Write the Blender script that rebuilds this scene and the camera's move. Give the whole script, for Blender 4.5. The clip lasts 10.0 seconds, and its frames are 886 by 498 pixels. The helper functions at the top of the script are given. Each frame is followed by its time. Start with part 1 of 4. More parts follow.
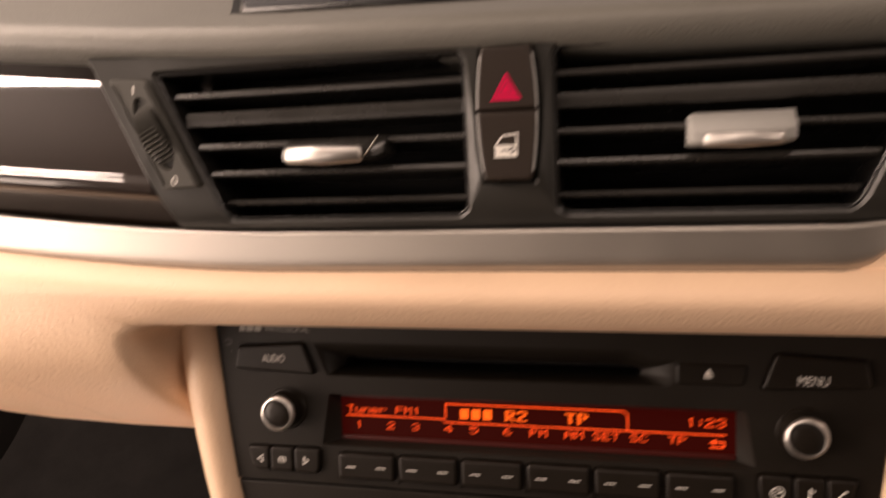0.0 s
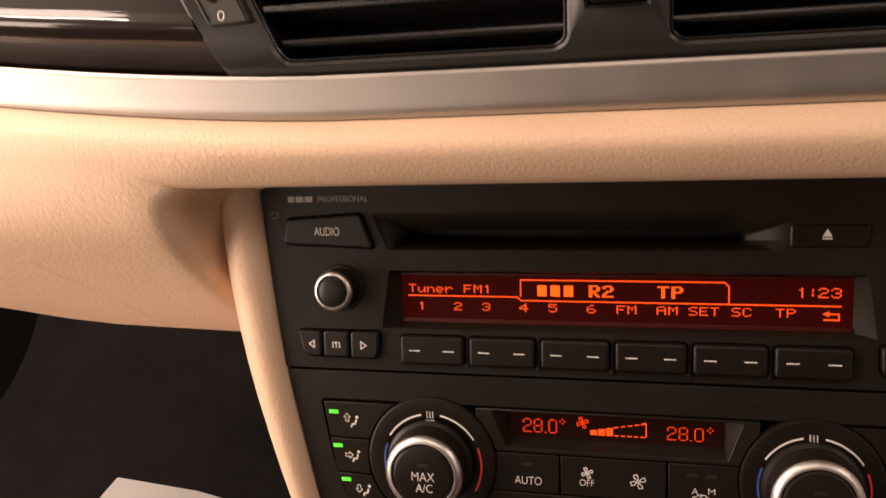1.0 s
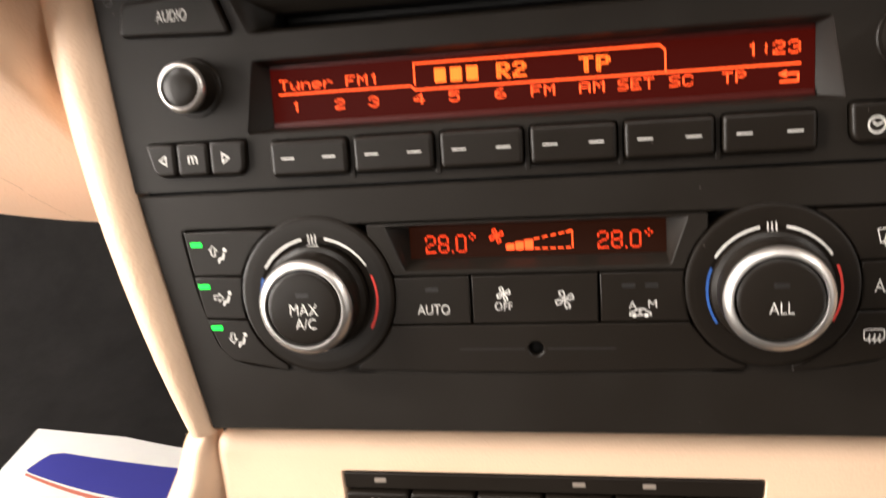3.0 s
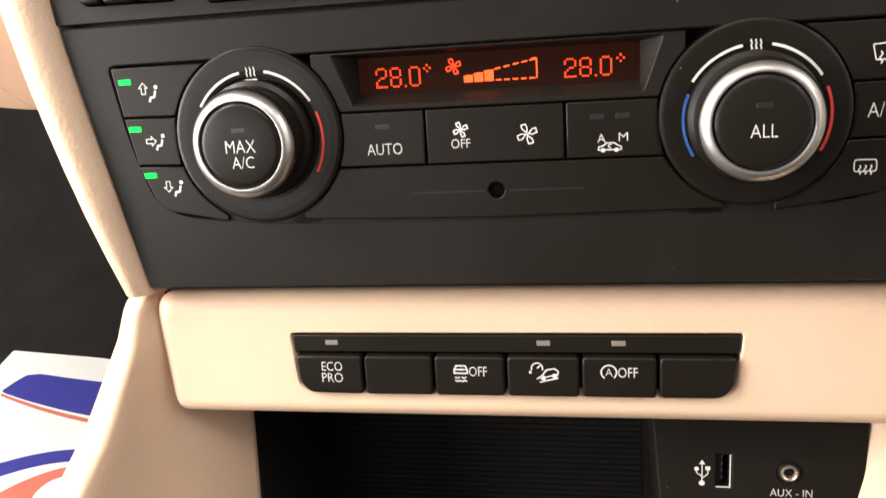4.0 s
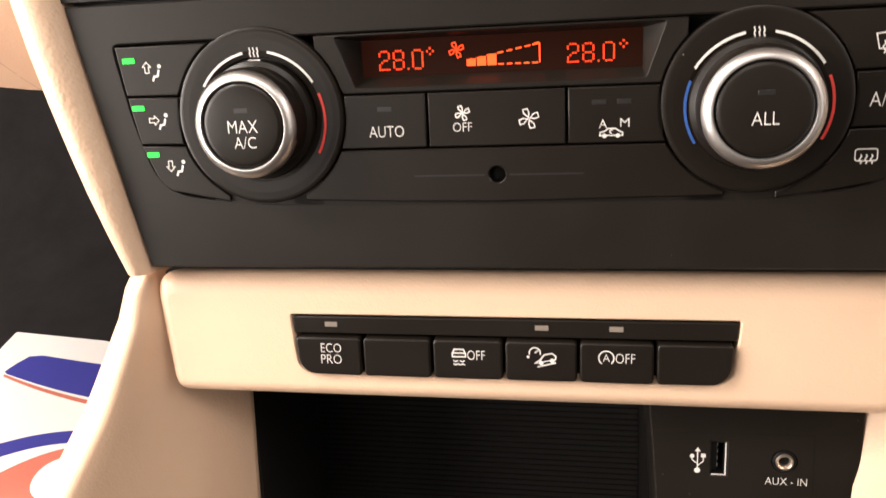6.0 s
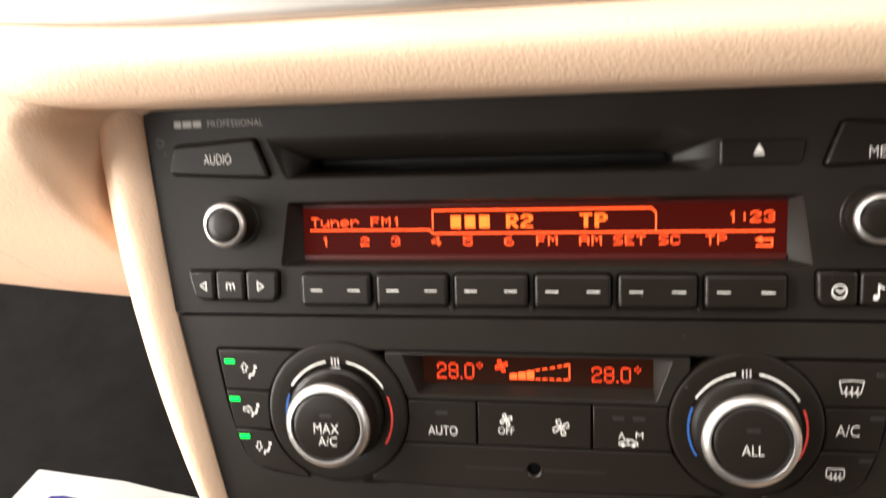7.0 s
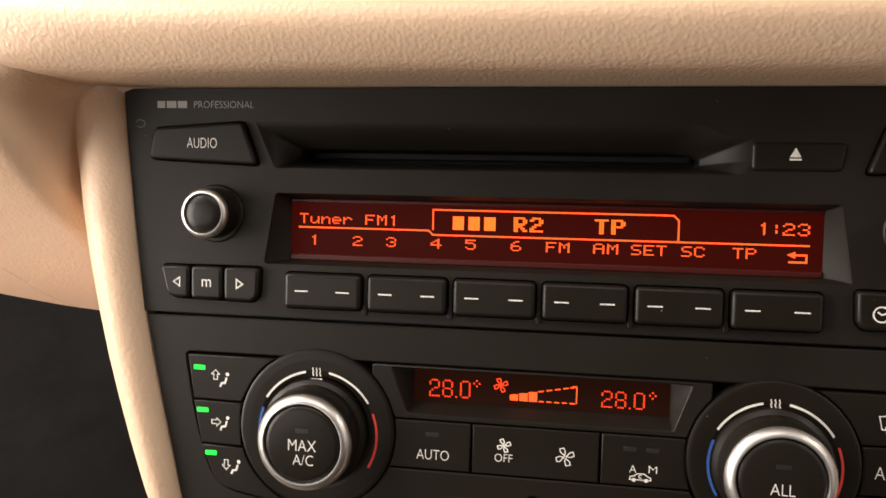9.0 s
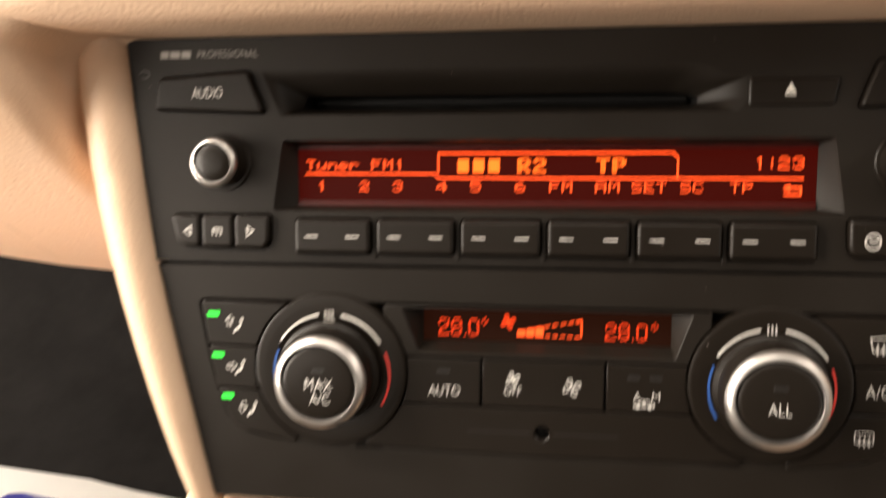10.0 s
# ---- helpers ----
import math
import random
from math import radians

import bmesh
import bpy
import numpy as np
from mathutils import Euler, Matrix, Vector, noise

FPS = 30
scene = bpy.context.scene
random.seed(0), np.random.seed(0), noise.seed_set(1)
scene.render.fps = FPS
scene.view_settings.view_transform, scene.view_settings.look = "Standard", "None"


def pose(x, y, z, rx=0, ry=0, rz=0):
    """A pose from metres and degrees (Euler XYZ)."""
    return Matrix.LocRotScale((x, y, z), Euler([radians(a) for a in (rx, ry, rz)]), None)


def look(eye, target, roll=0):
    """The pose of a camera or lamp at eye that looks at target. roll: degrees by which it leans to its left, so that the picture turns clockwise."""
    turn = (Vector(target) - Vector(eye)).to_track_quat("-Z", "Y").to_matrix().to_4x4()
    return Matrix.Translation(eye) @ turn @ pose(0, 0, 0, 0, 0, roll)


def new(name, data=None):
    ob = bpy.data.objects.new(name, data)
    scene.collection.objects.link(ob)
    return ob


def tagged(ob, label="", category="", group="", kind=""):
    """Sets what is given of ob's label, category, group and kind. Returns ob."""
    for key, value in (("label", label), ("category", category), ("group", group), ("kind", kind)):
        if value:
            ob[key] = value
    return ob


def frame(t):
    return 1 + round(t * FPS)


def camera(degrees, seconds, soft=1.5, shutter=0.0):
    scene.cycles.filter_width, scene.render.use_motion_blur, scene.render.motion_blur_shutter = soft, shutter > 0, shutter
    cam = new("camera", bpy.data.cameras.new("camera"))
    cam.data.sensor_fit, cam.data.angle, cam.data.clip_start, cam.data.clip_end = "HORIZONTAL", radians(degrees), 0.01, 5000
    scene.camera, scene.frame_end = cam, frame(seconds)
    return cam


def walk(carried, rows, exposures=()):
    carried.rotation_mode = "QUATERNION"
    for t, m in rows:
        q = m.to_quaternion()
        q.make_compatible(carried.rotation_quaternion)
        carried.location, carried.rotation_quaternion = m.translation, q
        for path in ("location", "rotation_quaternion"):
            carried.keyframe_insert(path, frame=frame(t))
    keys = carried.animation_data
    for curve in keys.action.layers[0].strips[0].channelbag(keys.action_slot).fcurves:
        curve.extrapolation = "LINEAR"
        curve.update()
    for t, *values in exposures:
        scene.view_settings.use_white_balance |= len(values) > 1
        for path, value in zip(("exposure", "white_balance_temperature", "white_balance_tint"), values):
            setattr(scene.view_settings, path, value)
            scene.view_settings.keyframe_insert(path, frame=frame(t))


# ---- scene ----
# The dashboard is laid out in millimetres in its own tilted frame:
# x to the right, y into the dash, z up along the face of the radio.
MM = 0.001
DASH = pose(0, 0, 0.45, -25, 0, 0)

cam = camera(58.0, 10.0, soft=1.5, shutter=0.5)
PATH = [
    (0, (0.0543, -0.3368, 0.1285), (-0.0215, -0.0475, 0.1045), -1.68),
    (0.1, (0.0454, -0.3344, 0.1197), (-0.0316, -0.0455, 0.0952), -1.65),
    (0.2, (0.0393, -0.3324, 0.1155), (-0.0394, -0.0442, 0.0881), -1.62),
    (0.3, (0.0332, -0.3311, 0.1148), (-0.0456, -0.0435, 0.0826), -2.14),
    (0.4, (0.0240, -0.3291, 0.1086), (-0.0522, -0.0406, 0.0771), -1.96),
    (0.5, (0.0177, -0.3268, 0.1054), (-0.0575, -0.0383, 0.0724), -2.14),
    (0.6, (0.0138, -0.3250, 0.1033), (-0.0597, -0.0363, 0.0684), -1.95),
    (0.8, (0.0109, -0.3180, 0.0926), (-0.0614, -0.0293, 0.0549), -1.87),
    (1, (0.0103, -0.3127, 0.0828), (-0.0614, -0.0237, 0.0460), -1.54),
    (1.5, (0.0077, -0.2954, 0.0597), (-0.0591, -0.0049, 0.0263), -0.78),
    (2, (0.0108, -0.2799, 0.0399), (-0.0511, 0.0114, 0.0035), -1.32),
    (2.5, (0.0168, -0.2702, 0.0286), (-0.0438, 0.0206, -0.0131), -2.80),
    (3, (0.0211, -0.2577, 0.0110), (-0.0359, 0.0329, -0.0373), -3.61),
    (3.2, (0.0231, -0.2491, -0.0014), (-0.0327, 0.0409, -0.0543), -3.79),
    (4.5, (0.0302, -0.2400, -0.0320), (-0.0254, 0.0459, -0.1040), -3.44),
    (5, (0.0310, -0.2390, -0.0348), (-0.0246, 0.0464, -0.1088), -3.73),
    (6.3, (0.0282, -0.2430, -0.0252), (-0.0273, 0.0444, -0.0909), -2.22),
    (6.4, (0.0273, -0.2449, -0.0137), (-0.0275, 0.0436, -0.0753), -2.06),
    (6.5, (0.0274, -0.2503, -0.0013), (-0.0274, 0.0391, -0.0584), -1.90),
    (7, (0.0209, -0.2835, 0.0532), (-0.0336, 0.0090, 0.0148), -1.62),
    (7.5, (0.0228, -0.2905, 0.0678), (-0.0347, 0.0024, 0.0376), -1.74),
    (7.7, (0.0206, -0.3003, 0.0654), (-0.0374, -0.0065, 0.0472), -1.39),
    (8, (0.0037, -0.2792, 0.0392), (-0.0549, 0.0147, 0.0248), -0.74),
    (8.5, (0.0049, -0.2668, 0.0374), (-0.0513, 0.0276, 0.0238), 0.49),
    (9, (0.0136, -0.2596, 0.0314), (-0.0382, 0.0354, 0.0146), 1.34),
    (9.5, (0.0103, -0.2599, 0.0297), (-0.0348, 0.0361, 0.0121), 1.11),
    (9.9, (0.0067, -0.2626, 0.0283), (-0.0355, 0.0334, 0.0037), 0.34),
    (10, (0.0063, -0.2685, 0.0261), (-0.0382, 0.0265, -0.0060), -0.07),
]
EXPOSE = [(0.0, -0.28, 6950, 27), (0.5, -0.29, 7450, 33), (1.0, -0.34, 7050, 29), (1.5, -0.30, 7050, 28), (2.0, 0.04, 6800, 26), (2.5, 0.58, 6000, 13), (3.0, 0.83, 5700, 11), (5.0, 0.74, 5450, 9),
          (6.5, 0.78, 6000, 17), (7.0, 1.05, 5550, 9), (7.5, 0.35, 6200, 16), (8.0, 0.10, 6280, 17), (8.5, 0.04, 6300, 17), (9.0, 0.24, 5850, 11), (9.5, 0.55, 5600, 6), (10.0, 0.66, 6150, 12)]
walk(cam, [(t, DASH @ look(eye, target, roll)) for t, eye, target, roll in PATH], EXPOSE)

# ---- world and lamps ----
world = bpy.data.worlds.new("showroom")
scene.world = world
world.use_nodes = True
world.node_tree.nodes["Background"].inputs["Color"].default_value = (1.0, 0.90, 0.78, 1)
world.node_tree.nodes["Background"].inputs["Strength"].default_value = 0.5


def area_lamp(name, eye, target, width, height, watts, colour=(1.0, 0.87, 0.70)):
    data = bpy.data.lights.new(name, "AREA")
    data.shape, data.size, data.size_y, data.energy, data.color = "RECTANGLE", width, height, watts, colour
    ob = new(name, data)
    ob.matrix_world = look(eye, target)
    return ob


area_lamp("strip_light", (-0.65, -0.117, 1.0), (-0.65, 0.02, 0.55), 0.42, 0.024, 4.6)
# Added lamp inside the closed side wall, standing in for light from the left.
area_lamp("left_fill_light", (-0.88, -0.24, 0.58), (0.0, -0.05, 0.34), 0.80, 0.56, 18.0)
# Unseen fill for the right-facing recess; the side wall has no opening.
area_lamp("right_fill_light", (0.88, -0.30, 0.60), (0.0, 0.0, 0.45), 0.80, 0.50, 0.9)
# Added fill from behind; the back wall is solid, without a window.
area_lamp("rear_fill_light", (-0.46, -1.16, 0.84), (0.0, 0.0, 0.45), 0.84, 0.44, 2.5)
# Assumed lamp for light from the upper right; no strip is known there.
area_lamp("right_high_fill_light", (0.86, -0.10, 1.10), (0.0, 0.0, 0.50), 0.9, 0.10, 3.8)
# Fill under the roof that brightens the dash top; not set in a windscreen.
area_lamp("pad_fill_light", (-0.56, 0.18, 1.17), (-0.40, 0.10, 0.55), 0.6, 0.25, 8.0)
# Overhead fill added for the beige trim; no roof lamp is known here.
area_lamp("overhead_fill_light", (0.0, -0.27, 1.17), (0.0, -0.25, 0.20), 0.50, 0.20, 1.7)


# ---- materials ----
def material(name, base, rough, metal=0.0, grain=0.0, grain_size=0.0005, mottle=0.0, coat=0.0, kind="noise",
             rough_spread=0.0, spec=0.5, dust=0.0):
    m = bpy.data.materials.new(name)
    m.use_nodes = True
    n, l = m.node_tree.nodes, m.node_tree.links
    b = n["Principled BSDF"]
    b.inputs["Base Color"].default_value = (*base, 1)
    b.inputs["Roughness"].default_value = rough
    b.inputs["Metallic"].default_value = metal
    b.inputs["Coat Weight"].default_value = coat
    b.inputs["Coat Roughness"].default_value = 0.06
    b.inputs["Specular IOR Level"].default_value = spec
    co = n.new("ShaderNodeTexCoord")
    tone = None
    if mottle or rough_spread:
        big = n.new("ShaderNodeTexNoise")
        big.inputs["Scale"].default_value, big.inputs["Detail"].default_value = 18, 8
        big.inputs["Roughness"].default_value = 0.65
        l.new(co.outputs["Object"], big.inputs["Vector"])
        if mottle:
            mix = n.new("ShaderNodeMix")
            mix.data_type = "RGBA"
            mix.inputs["A"].default_value = (*[c * (1 - mottle) for c in base], 1)
            mix.inputs["B"].default_value = (*[min(1, c * (1 + mottle)) for c in base], 1)
            l.new(big.outputs["Fac"], mix.inputs["Factor"])
            l.new(mix.outputs["Result"], b.inputs["Base Color"])
            tone = mix.outputs["Result"]
        if rough_spread:
            r = n.new("ShaderNodeMapRange")
            r.inputs["From Min"].default_value, r.inputs["From Max"].default_value = 0.3, 0.7
            r.inputs["To Min"].default_value, r.inputs["To Max"].default_value = rough - rough_spread, rough + rough_spread
            l.new(big.outputs["Fac"], r.inputs["Value"])
            l.new(r.outputs["Result"], b.inputs["Roughness"])
    if dust:
        # a few pale specks of dust and lint
        spot = n.new("ShaderNodeTexVoronoi")
        spot.inputs["Scale"].default_value = 130
        l.new(co.outputs["Object"], spot.inputs["Vector"])
        pick = n.new("ShaderNodeSeparateColor")
        l.new(spot.outputs["Color"], pick.inputs["Color"])
        size = n.new("ShaderNodeMapRange")
        size.inputs["From Min"].default_value, size.inputs["From Max"].default_value = 0.55, 1.0
        size.inputs["To Min"].default_value, size.inputs["To Max"].default_value = 0.0, 0.035
        l.new(pick.outputs["Red"], size.inputs["Value"])
        near = n.new("ShaderNodeMath")
        near.operation = "LESS_THAN"
        l.new(spot.outputs["Distance"], near.inputs[0])
        l.new(size.outputs["Result"], near.inputs[1])
        amount = n.new("ShaderNodeMath")
        amount.operation = "MULTIPLY"
        amount.inputs[1].default_value = dust
        l.new(near.outputs["Value"], amount.inputs[0])
        over = n.new("ShaderNodeMix")
        over.data_type = "RGBA"
        over.inputs["A"].default_value = (*base, 1)
        over.inputs["B"].default_value = (0.5, 0.45, 0.4, 1)
        if tone:
            l.new(tone, over.inputs["A"])
        l.new(amount.outputs["Value"], over.inputs["Factor"])
        l.new(over.outputs["Result"], b.inputs["Base Color"])
    if grain:
        bump = n.new("ShaderNodeBump")
        bump.inputs["Strength"].default_value = grain
        bump.inputs["Distance"].default_value = grain_size * 0.35
        if kind == "hide":
            warp = n.new("ShaderNodeTexNoise")
            warp.inputs["Scale"].default_value = 0.35 / grain_size
            l.new(co.outputs["Object"], warp.inputs["Vector"])
            add = n.new("ShaderNodeMix")
            add.data_type = "VECTOR"
            add.inputs["Factor"].default_value = 0.0006
            l.new(co.outputs["Object"], add.inputs["A"])
            l.new(warp.outputs["Color"], add.inputs["B"])
            cells = n.new("ShaderNodeTexVoronoi")
            cells.feature = "SMOOTH_F1"
            cells.inputs["Scale"].default_value = 1 / grain_size
            cells.inputs["Smoothness"].default_value = 0.9
            l.new(add.outputs["Result"], cells.inputs["Vector"])
            fine = n.new("ShaderNodeTexNoise")
            fine.inputs["Scale"].default_value, fine.inputs["Detail"].default_value = 0.5 / grain_size, 4
            l.new(co.outputs["Object"], fine.inputs["Vector"])
            both = n.new("ShaderNodeMath")
            both.operation = "SUBTRACT"
            crease = n.new("ShaderNodeTexNoise")
            crease.inputs["Scale"].default_value, crease.inputs["Detail"].default_value = 0.16 / grain_size, 2
            stretch = n.new("ShaderNodeMapping")
            stretch.inputs["Scale"].default_value = (0.8, 1.2, 1.2)
            l.new(co.outputs["Object"], stretch.inputs["Vector"])
            l.new(stretch.outputs["Vector"], crease.inputs["Vector"])
            total = n.new("ShaderNodeMath")
            total.operation = "MULTIPLY_ADD"
            total.inputs[1].default_value = 0.35
            l.new(crease.outputs["Fac"], total.inputs[0])
            l.new(fine.outputs["Fac"], total.inputs[2])
            l.new(total.outputs["Value"], both.inputs[0])
            l.new(cells.outputs["Distance"], both.inputs[1])
            l.new(both.outputs["Value"], bump.inputs["Height"])
        else:
            tex = n.new("ShaderNodeTexNoise")
            tex.inputs["Scale"].default_value, tex.inputs["Detail"].default_value = 1 / grain_size, 5
            l.new(co.outputs["Object"], tex.inputs["Vector"])
            l.new(tex.outputs["Fac"], bump.inputs["Height"])
        l.new(bump.outputs["Normal"], b.inputs["Normal"])
    return m


def glowing(name, colour, strength, base=(0.02, 0.01, 0.01)):
    m = bpy.data.materials.new(name)
    m.use_nodes = True
    b = m.node_tree.nodes["Principled BSDF"]
    b.inputs["Base Color"].default_value = (*base, 1)
    b.inputs["Roughness"].default_value = 0.5
    b.inputs["Specular IOR Level"].default_value = 0.15
    b.inputs["Emission Color"].default_value = (*colour, 1)
    b.inputs["Emission Strength"].default_value = strength
    return m


HIDE = material("beige_leatherette", (0.74, 0.52, 0.355), 0.45, grain=0.43, grain_size=0.0012, mottle=0.05, kind="hide", rough_spread=0.06)
BLACK = material("black_soft_plastic", (0.0118, 0.0091, 0.0067), 0.46, grain=0.25, grain_size=0.0002, mottle=0.25, rough_spread=0.11, spec=0.22, dust=0.35)
KEYBLACK = material("black_key_plastic", (0.0105, 0.0078, 0.0056), 0.36, grain=0.10, grain_size=0.0002, mottle=0.2, rough_spread=0.06, spec=0.26, dust=0.35)
SATIN = material("satin_black", (0.010, 0.0095, 0.009), 0.28, mottle=0.2, rough_spread=0.06)
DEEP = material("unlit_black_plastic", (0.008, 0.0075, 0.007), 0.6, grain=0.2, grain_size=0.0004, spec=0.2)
HIDE_FINE = material("smooth_beige_leatherette", (0.74, 0.52, 0.355), 0.43, grain=0.27, grain_size=0.0009, mottle=0.09, kind="hide", rough_spread=0.06)
CUBBY = material("matt_black_lining", (0.009, 0.008, 0.007), 0.7, grain=0.3, grain_size=0.0004, mottle=0.2, spec=0.2)
PAD = material("grained_black_dash_skin", (0.145, 0.139, 0.122), 0.45, grain=0.5, grain_size=0.0010, mottle=0.2, kind="hide")
VENTS = material("vent_plastic", (0.020, 0.0185, 0.0165), 0.27, grain=0.15, grain_size=0.0002, mottle=0.2, rough_spread=0.06, spec=0.8)
GREY = material("dark_grey_plastic", (0.06, 0.057, 0.053), 0.40, grain=0.15, grain_size=0.0002, mottle=0.15)
WOOD = material("dark_lacquered_trim", (0.014, 0.008, 0.0055), 0.4, mottle=0.3, coat=1.0, spec=0.1)
WOOD.node_tree.nodes["Principled BSDF"].inputs["Coat Roughness"].default_value = 0.03
ALU = material("brushed_aluminium", (0.44, 0.41, 0.375), 0.44, metal=1.0, grain=0.08, grain_size=0.0003, mottle=0.04, rough_spread=0.05)
RING = material("satin_chrome", (0.68, 0.65, 0.62), 0.40, metal=1.0, mottle=0.04, rough_spread=0.05)
PRINT = material("off_white_print", (0.75, 0.72, 0.67), 0.6)
FAINT = material("grey_print", (0.30, 0.285, 0.26), 0.6)
BLUE = material("blue_print", (0.03, 0.10, 0.36), 0.6)
REDP = material("red_print", (0.72, 0.055, 0.04), 0.6)
SMOKE = material("unlit_indicator", (0.018, 0.0165, 0.0155), 0.35)
BEIGE_LED = material("pale_indicator", (0.24, 0.20, 0.165), 0.35)
CARPET = material("black_carpet", (0.021, 0.0192, 0.0186), 0.95, grain=1.0, grain_size=0.0015, mottle=0.5, spec=0.1)
SHELL = material("dark_cabin_lining", (0.10, 0.088, 0.076), 0.9, grain=0.4, grain_size=0.001, mottle=0.1, spec=0.2)
LINING = material("lower_lining", (0.13, 0.11, 0.09), 0.9, grain=0.4, grain_size=0.001, mottle=0.06)
PAPER = material("white_paper", (0.88, 0.86, 0.82), 0.7, grain=0.2, grain_size=0.003, mottle=0.03)
INK_BLUE = material("blue_ink", (0.045, 0.045, 0.30), 0.6, mottle=0.05)
INK_RED = material("coral_ink", (0.62, 0.18, 0.12), 0.6, mottle=0.05)
LCD = glowing("red_display_glass", (0.30, 0.010, 0.003), 0.12, (0.005, 0.0015, 0.001))
LCD.node_tree.nodes["Principled BSDF"].inputs["Specular IOR Level"].default_value = 0.05
LCD2 = glowing("dim_display_glass", (0.16, 0.028, 0.006), 0.065, (0.006, 0.003, 0.002))
LCD2.node_tree.nodes["Principled BSDF"].inputs["Specular IOR Level"].default_value = 0.05
SEG = glowing("orange_segments", (1.0, 0.076, 0.007), 1.9)
SEG_HOT = glowing("amber_segments", (1.0, 0.115, 0.005), 2.0)
SEG_RED = glowing("red_dots", (1.0, 0.05, 0.003), 1.5)
GREEN = glowing("green_indicator", (0.03, 0.75, 0.035), 2.2)
HAZARD = glowing("lit_red_triangle", (1.0, 0.004, 0.075), 0.62, (0.12, 0.0, 0.008))
SWITCH = material("brown_black_switch", (0.022, 0.015, 0.011), 0.42, grain=0.1, grain_size=0.0002, mottle=0.15, spec=0.3)
PLATE = material("grey_black_plate", (0.042, 0.040, 0.034), 0.50, grain=0.15, grain_size=0.0002, mottle=0.15, spec=0.3)
RUBBER = material("grey_rubber_wheel", (0.055, 0.052, 0.045), 0.55, mottle=0.2)
FRAME = material("vent_frame_plastic", (0.026, 0.0248, 0.022), 0.33, grain=0.15, grain_size=0.0002, mottle=0.2, rough_spread=0.06, spec=0.45)
TRILINE = material("dark_red_line", (0.22, 0.0, 0.012), 0.5)
SEAM = material("sunk_beige_joint", (0.46, 0.32, 0.215), 0.7)
RIM_HIGHLIGHT = material("rim_highlight_grey", (0.32, 0.315, 0.305), 0.32, grain=0.1, grain_size=0.0002, mottle=0.1)
LIT_TAB = material("lit_tab_plastic", (0.34, 0.335, 0.32), 0.36, grain=0.1, grain_size=0.0002, mottle=0.1)
COPPER = material("jack_metal", (0.90, 0.78, 0.66), 0.38, metal=1.0)

# ---- builders ----
ORIGIN = {}


def thing(name, at, label, category, group="", kind=""):
    ob = new(name)
    ob.empty_display_size = 0.02
    ob.matrix_basis = DASH @ Matrix.Translation(Vector(at) * MM)
    ORIGIN[ob.name] = Vector(at)
    return tagged(ob, label, category, group, kind)


def part(name, bm, mat, parent, label="", angle=35):
    """Links a bmesh in dash millimetres as one mesh under a thing or a part."""
    at = ORIGIN[parent.name]
    bmesh.ops.recalc_face_normals(bm, faces=bm.faces)
    me = bpy.data.meshes.new(name)
    for v in bm.verts:
        v.co = (v.co - at) * MM
    bm.to_mesh(me)
    bm.free()
    me.set_sharp_from_angle(angle=radians(angle))
    for f in me.polygons:
        f.use_smooth = abs(f.normal.y) < 0.9995
    me.materials.append(mat)
    ob = new(name, me)
    ob.parent = parent
    ORIGIN[ob.name] = at
    return tagged(ob, label)


def rounded(pts, r, n=4):
    """A polygon with its corners rounded; r is one radius or one for each corner."""
    out = []
    for i, p in enumerate(pts):
        rad = r[i] if isinstance(r, (list, tuple)) else r
        p, a, b = Vector(p), Vector(pts[i - 1]), Vector(pts[(i + 1) % len(pts)])
        if rad <= 0:
            out.append(tuple(p))
            continue
        u, v = (a - p), (b - p)
        d = min(rad, u.length * 0.48, v.length * 0.48)
        s, e = p + u.normalized() * d, p + v.normalized() * d
        for k in range(n + 1):
            t = k / n
            out.append(tuple(s * (1 - t) ** 2 + p * 2 * t * (1 - t) + e * t * t))
    return out


def rect(x0, x1, z0, z1):
    return [(x0, z0), (x1, z0), (x1, z1), (x0, z1)]


def arc(cx, cz, r, a0, a1, n=24):
    return [(cx + r * math.cos(radians(a0 + (a1 - a0) * k / n)), cz + r * math.sin(radians(a0 + (a1 - a0) * k / n))) for k in range(n + 1)]


def loops(rings, cap_first=False, cap_last=True, closed=True):
    """Joins rings of points (each of the same count) into one skin."""
    bm = bmesh.new()
    rows = [[bm.verts.new(p) for p in ring] for ring in rings]
    n = len(rows[0])
    for a, b in zip(rows, rows[1:]):
        for i in range(n if closed else n - 1):
            j = (i + 1) % n
            bm.faces.new((a[i], a[j], b[j], b[i]))
    if cap_first:
        bm.faces.new(rows[0][::-1])
    if cap_last:
        bm.faces.new(rows[-1])
    return bm


def inset(pts, d):
    """The polygon moved inwards by d, for a chamfer."""
    n, out = len(pts), []
    area = sum(pts[i - 1][0] * pts[i][1] - pts[i][0] * pts[i - 1][1] for i in range(n))
    s = 1 if area > 0 else -1
    for i in range(n):
        p, a, b = Vector(pts[i]), Vector(pts[i - 1]), Vector(pts[(i + 1) % n])
        u, v = (p - a), (b - p)
        u = u.normalized() if u.length > 1e-6 else v.normalized()
        v = v.normalized() if v.length > 1e-6 else u
        m = Vector((-(u.y + v.y), u.x + v.x))
        m = m.normalized() if m.length > 1e-6 else Vector((-u.y, u.x))
        c = max(0.28, m.dot(Vector((-u.y, u.x))))
        q = p + m * (s * d / c)
        out.append((q.x, q.y))
    return out


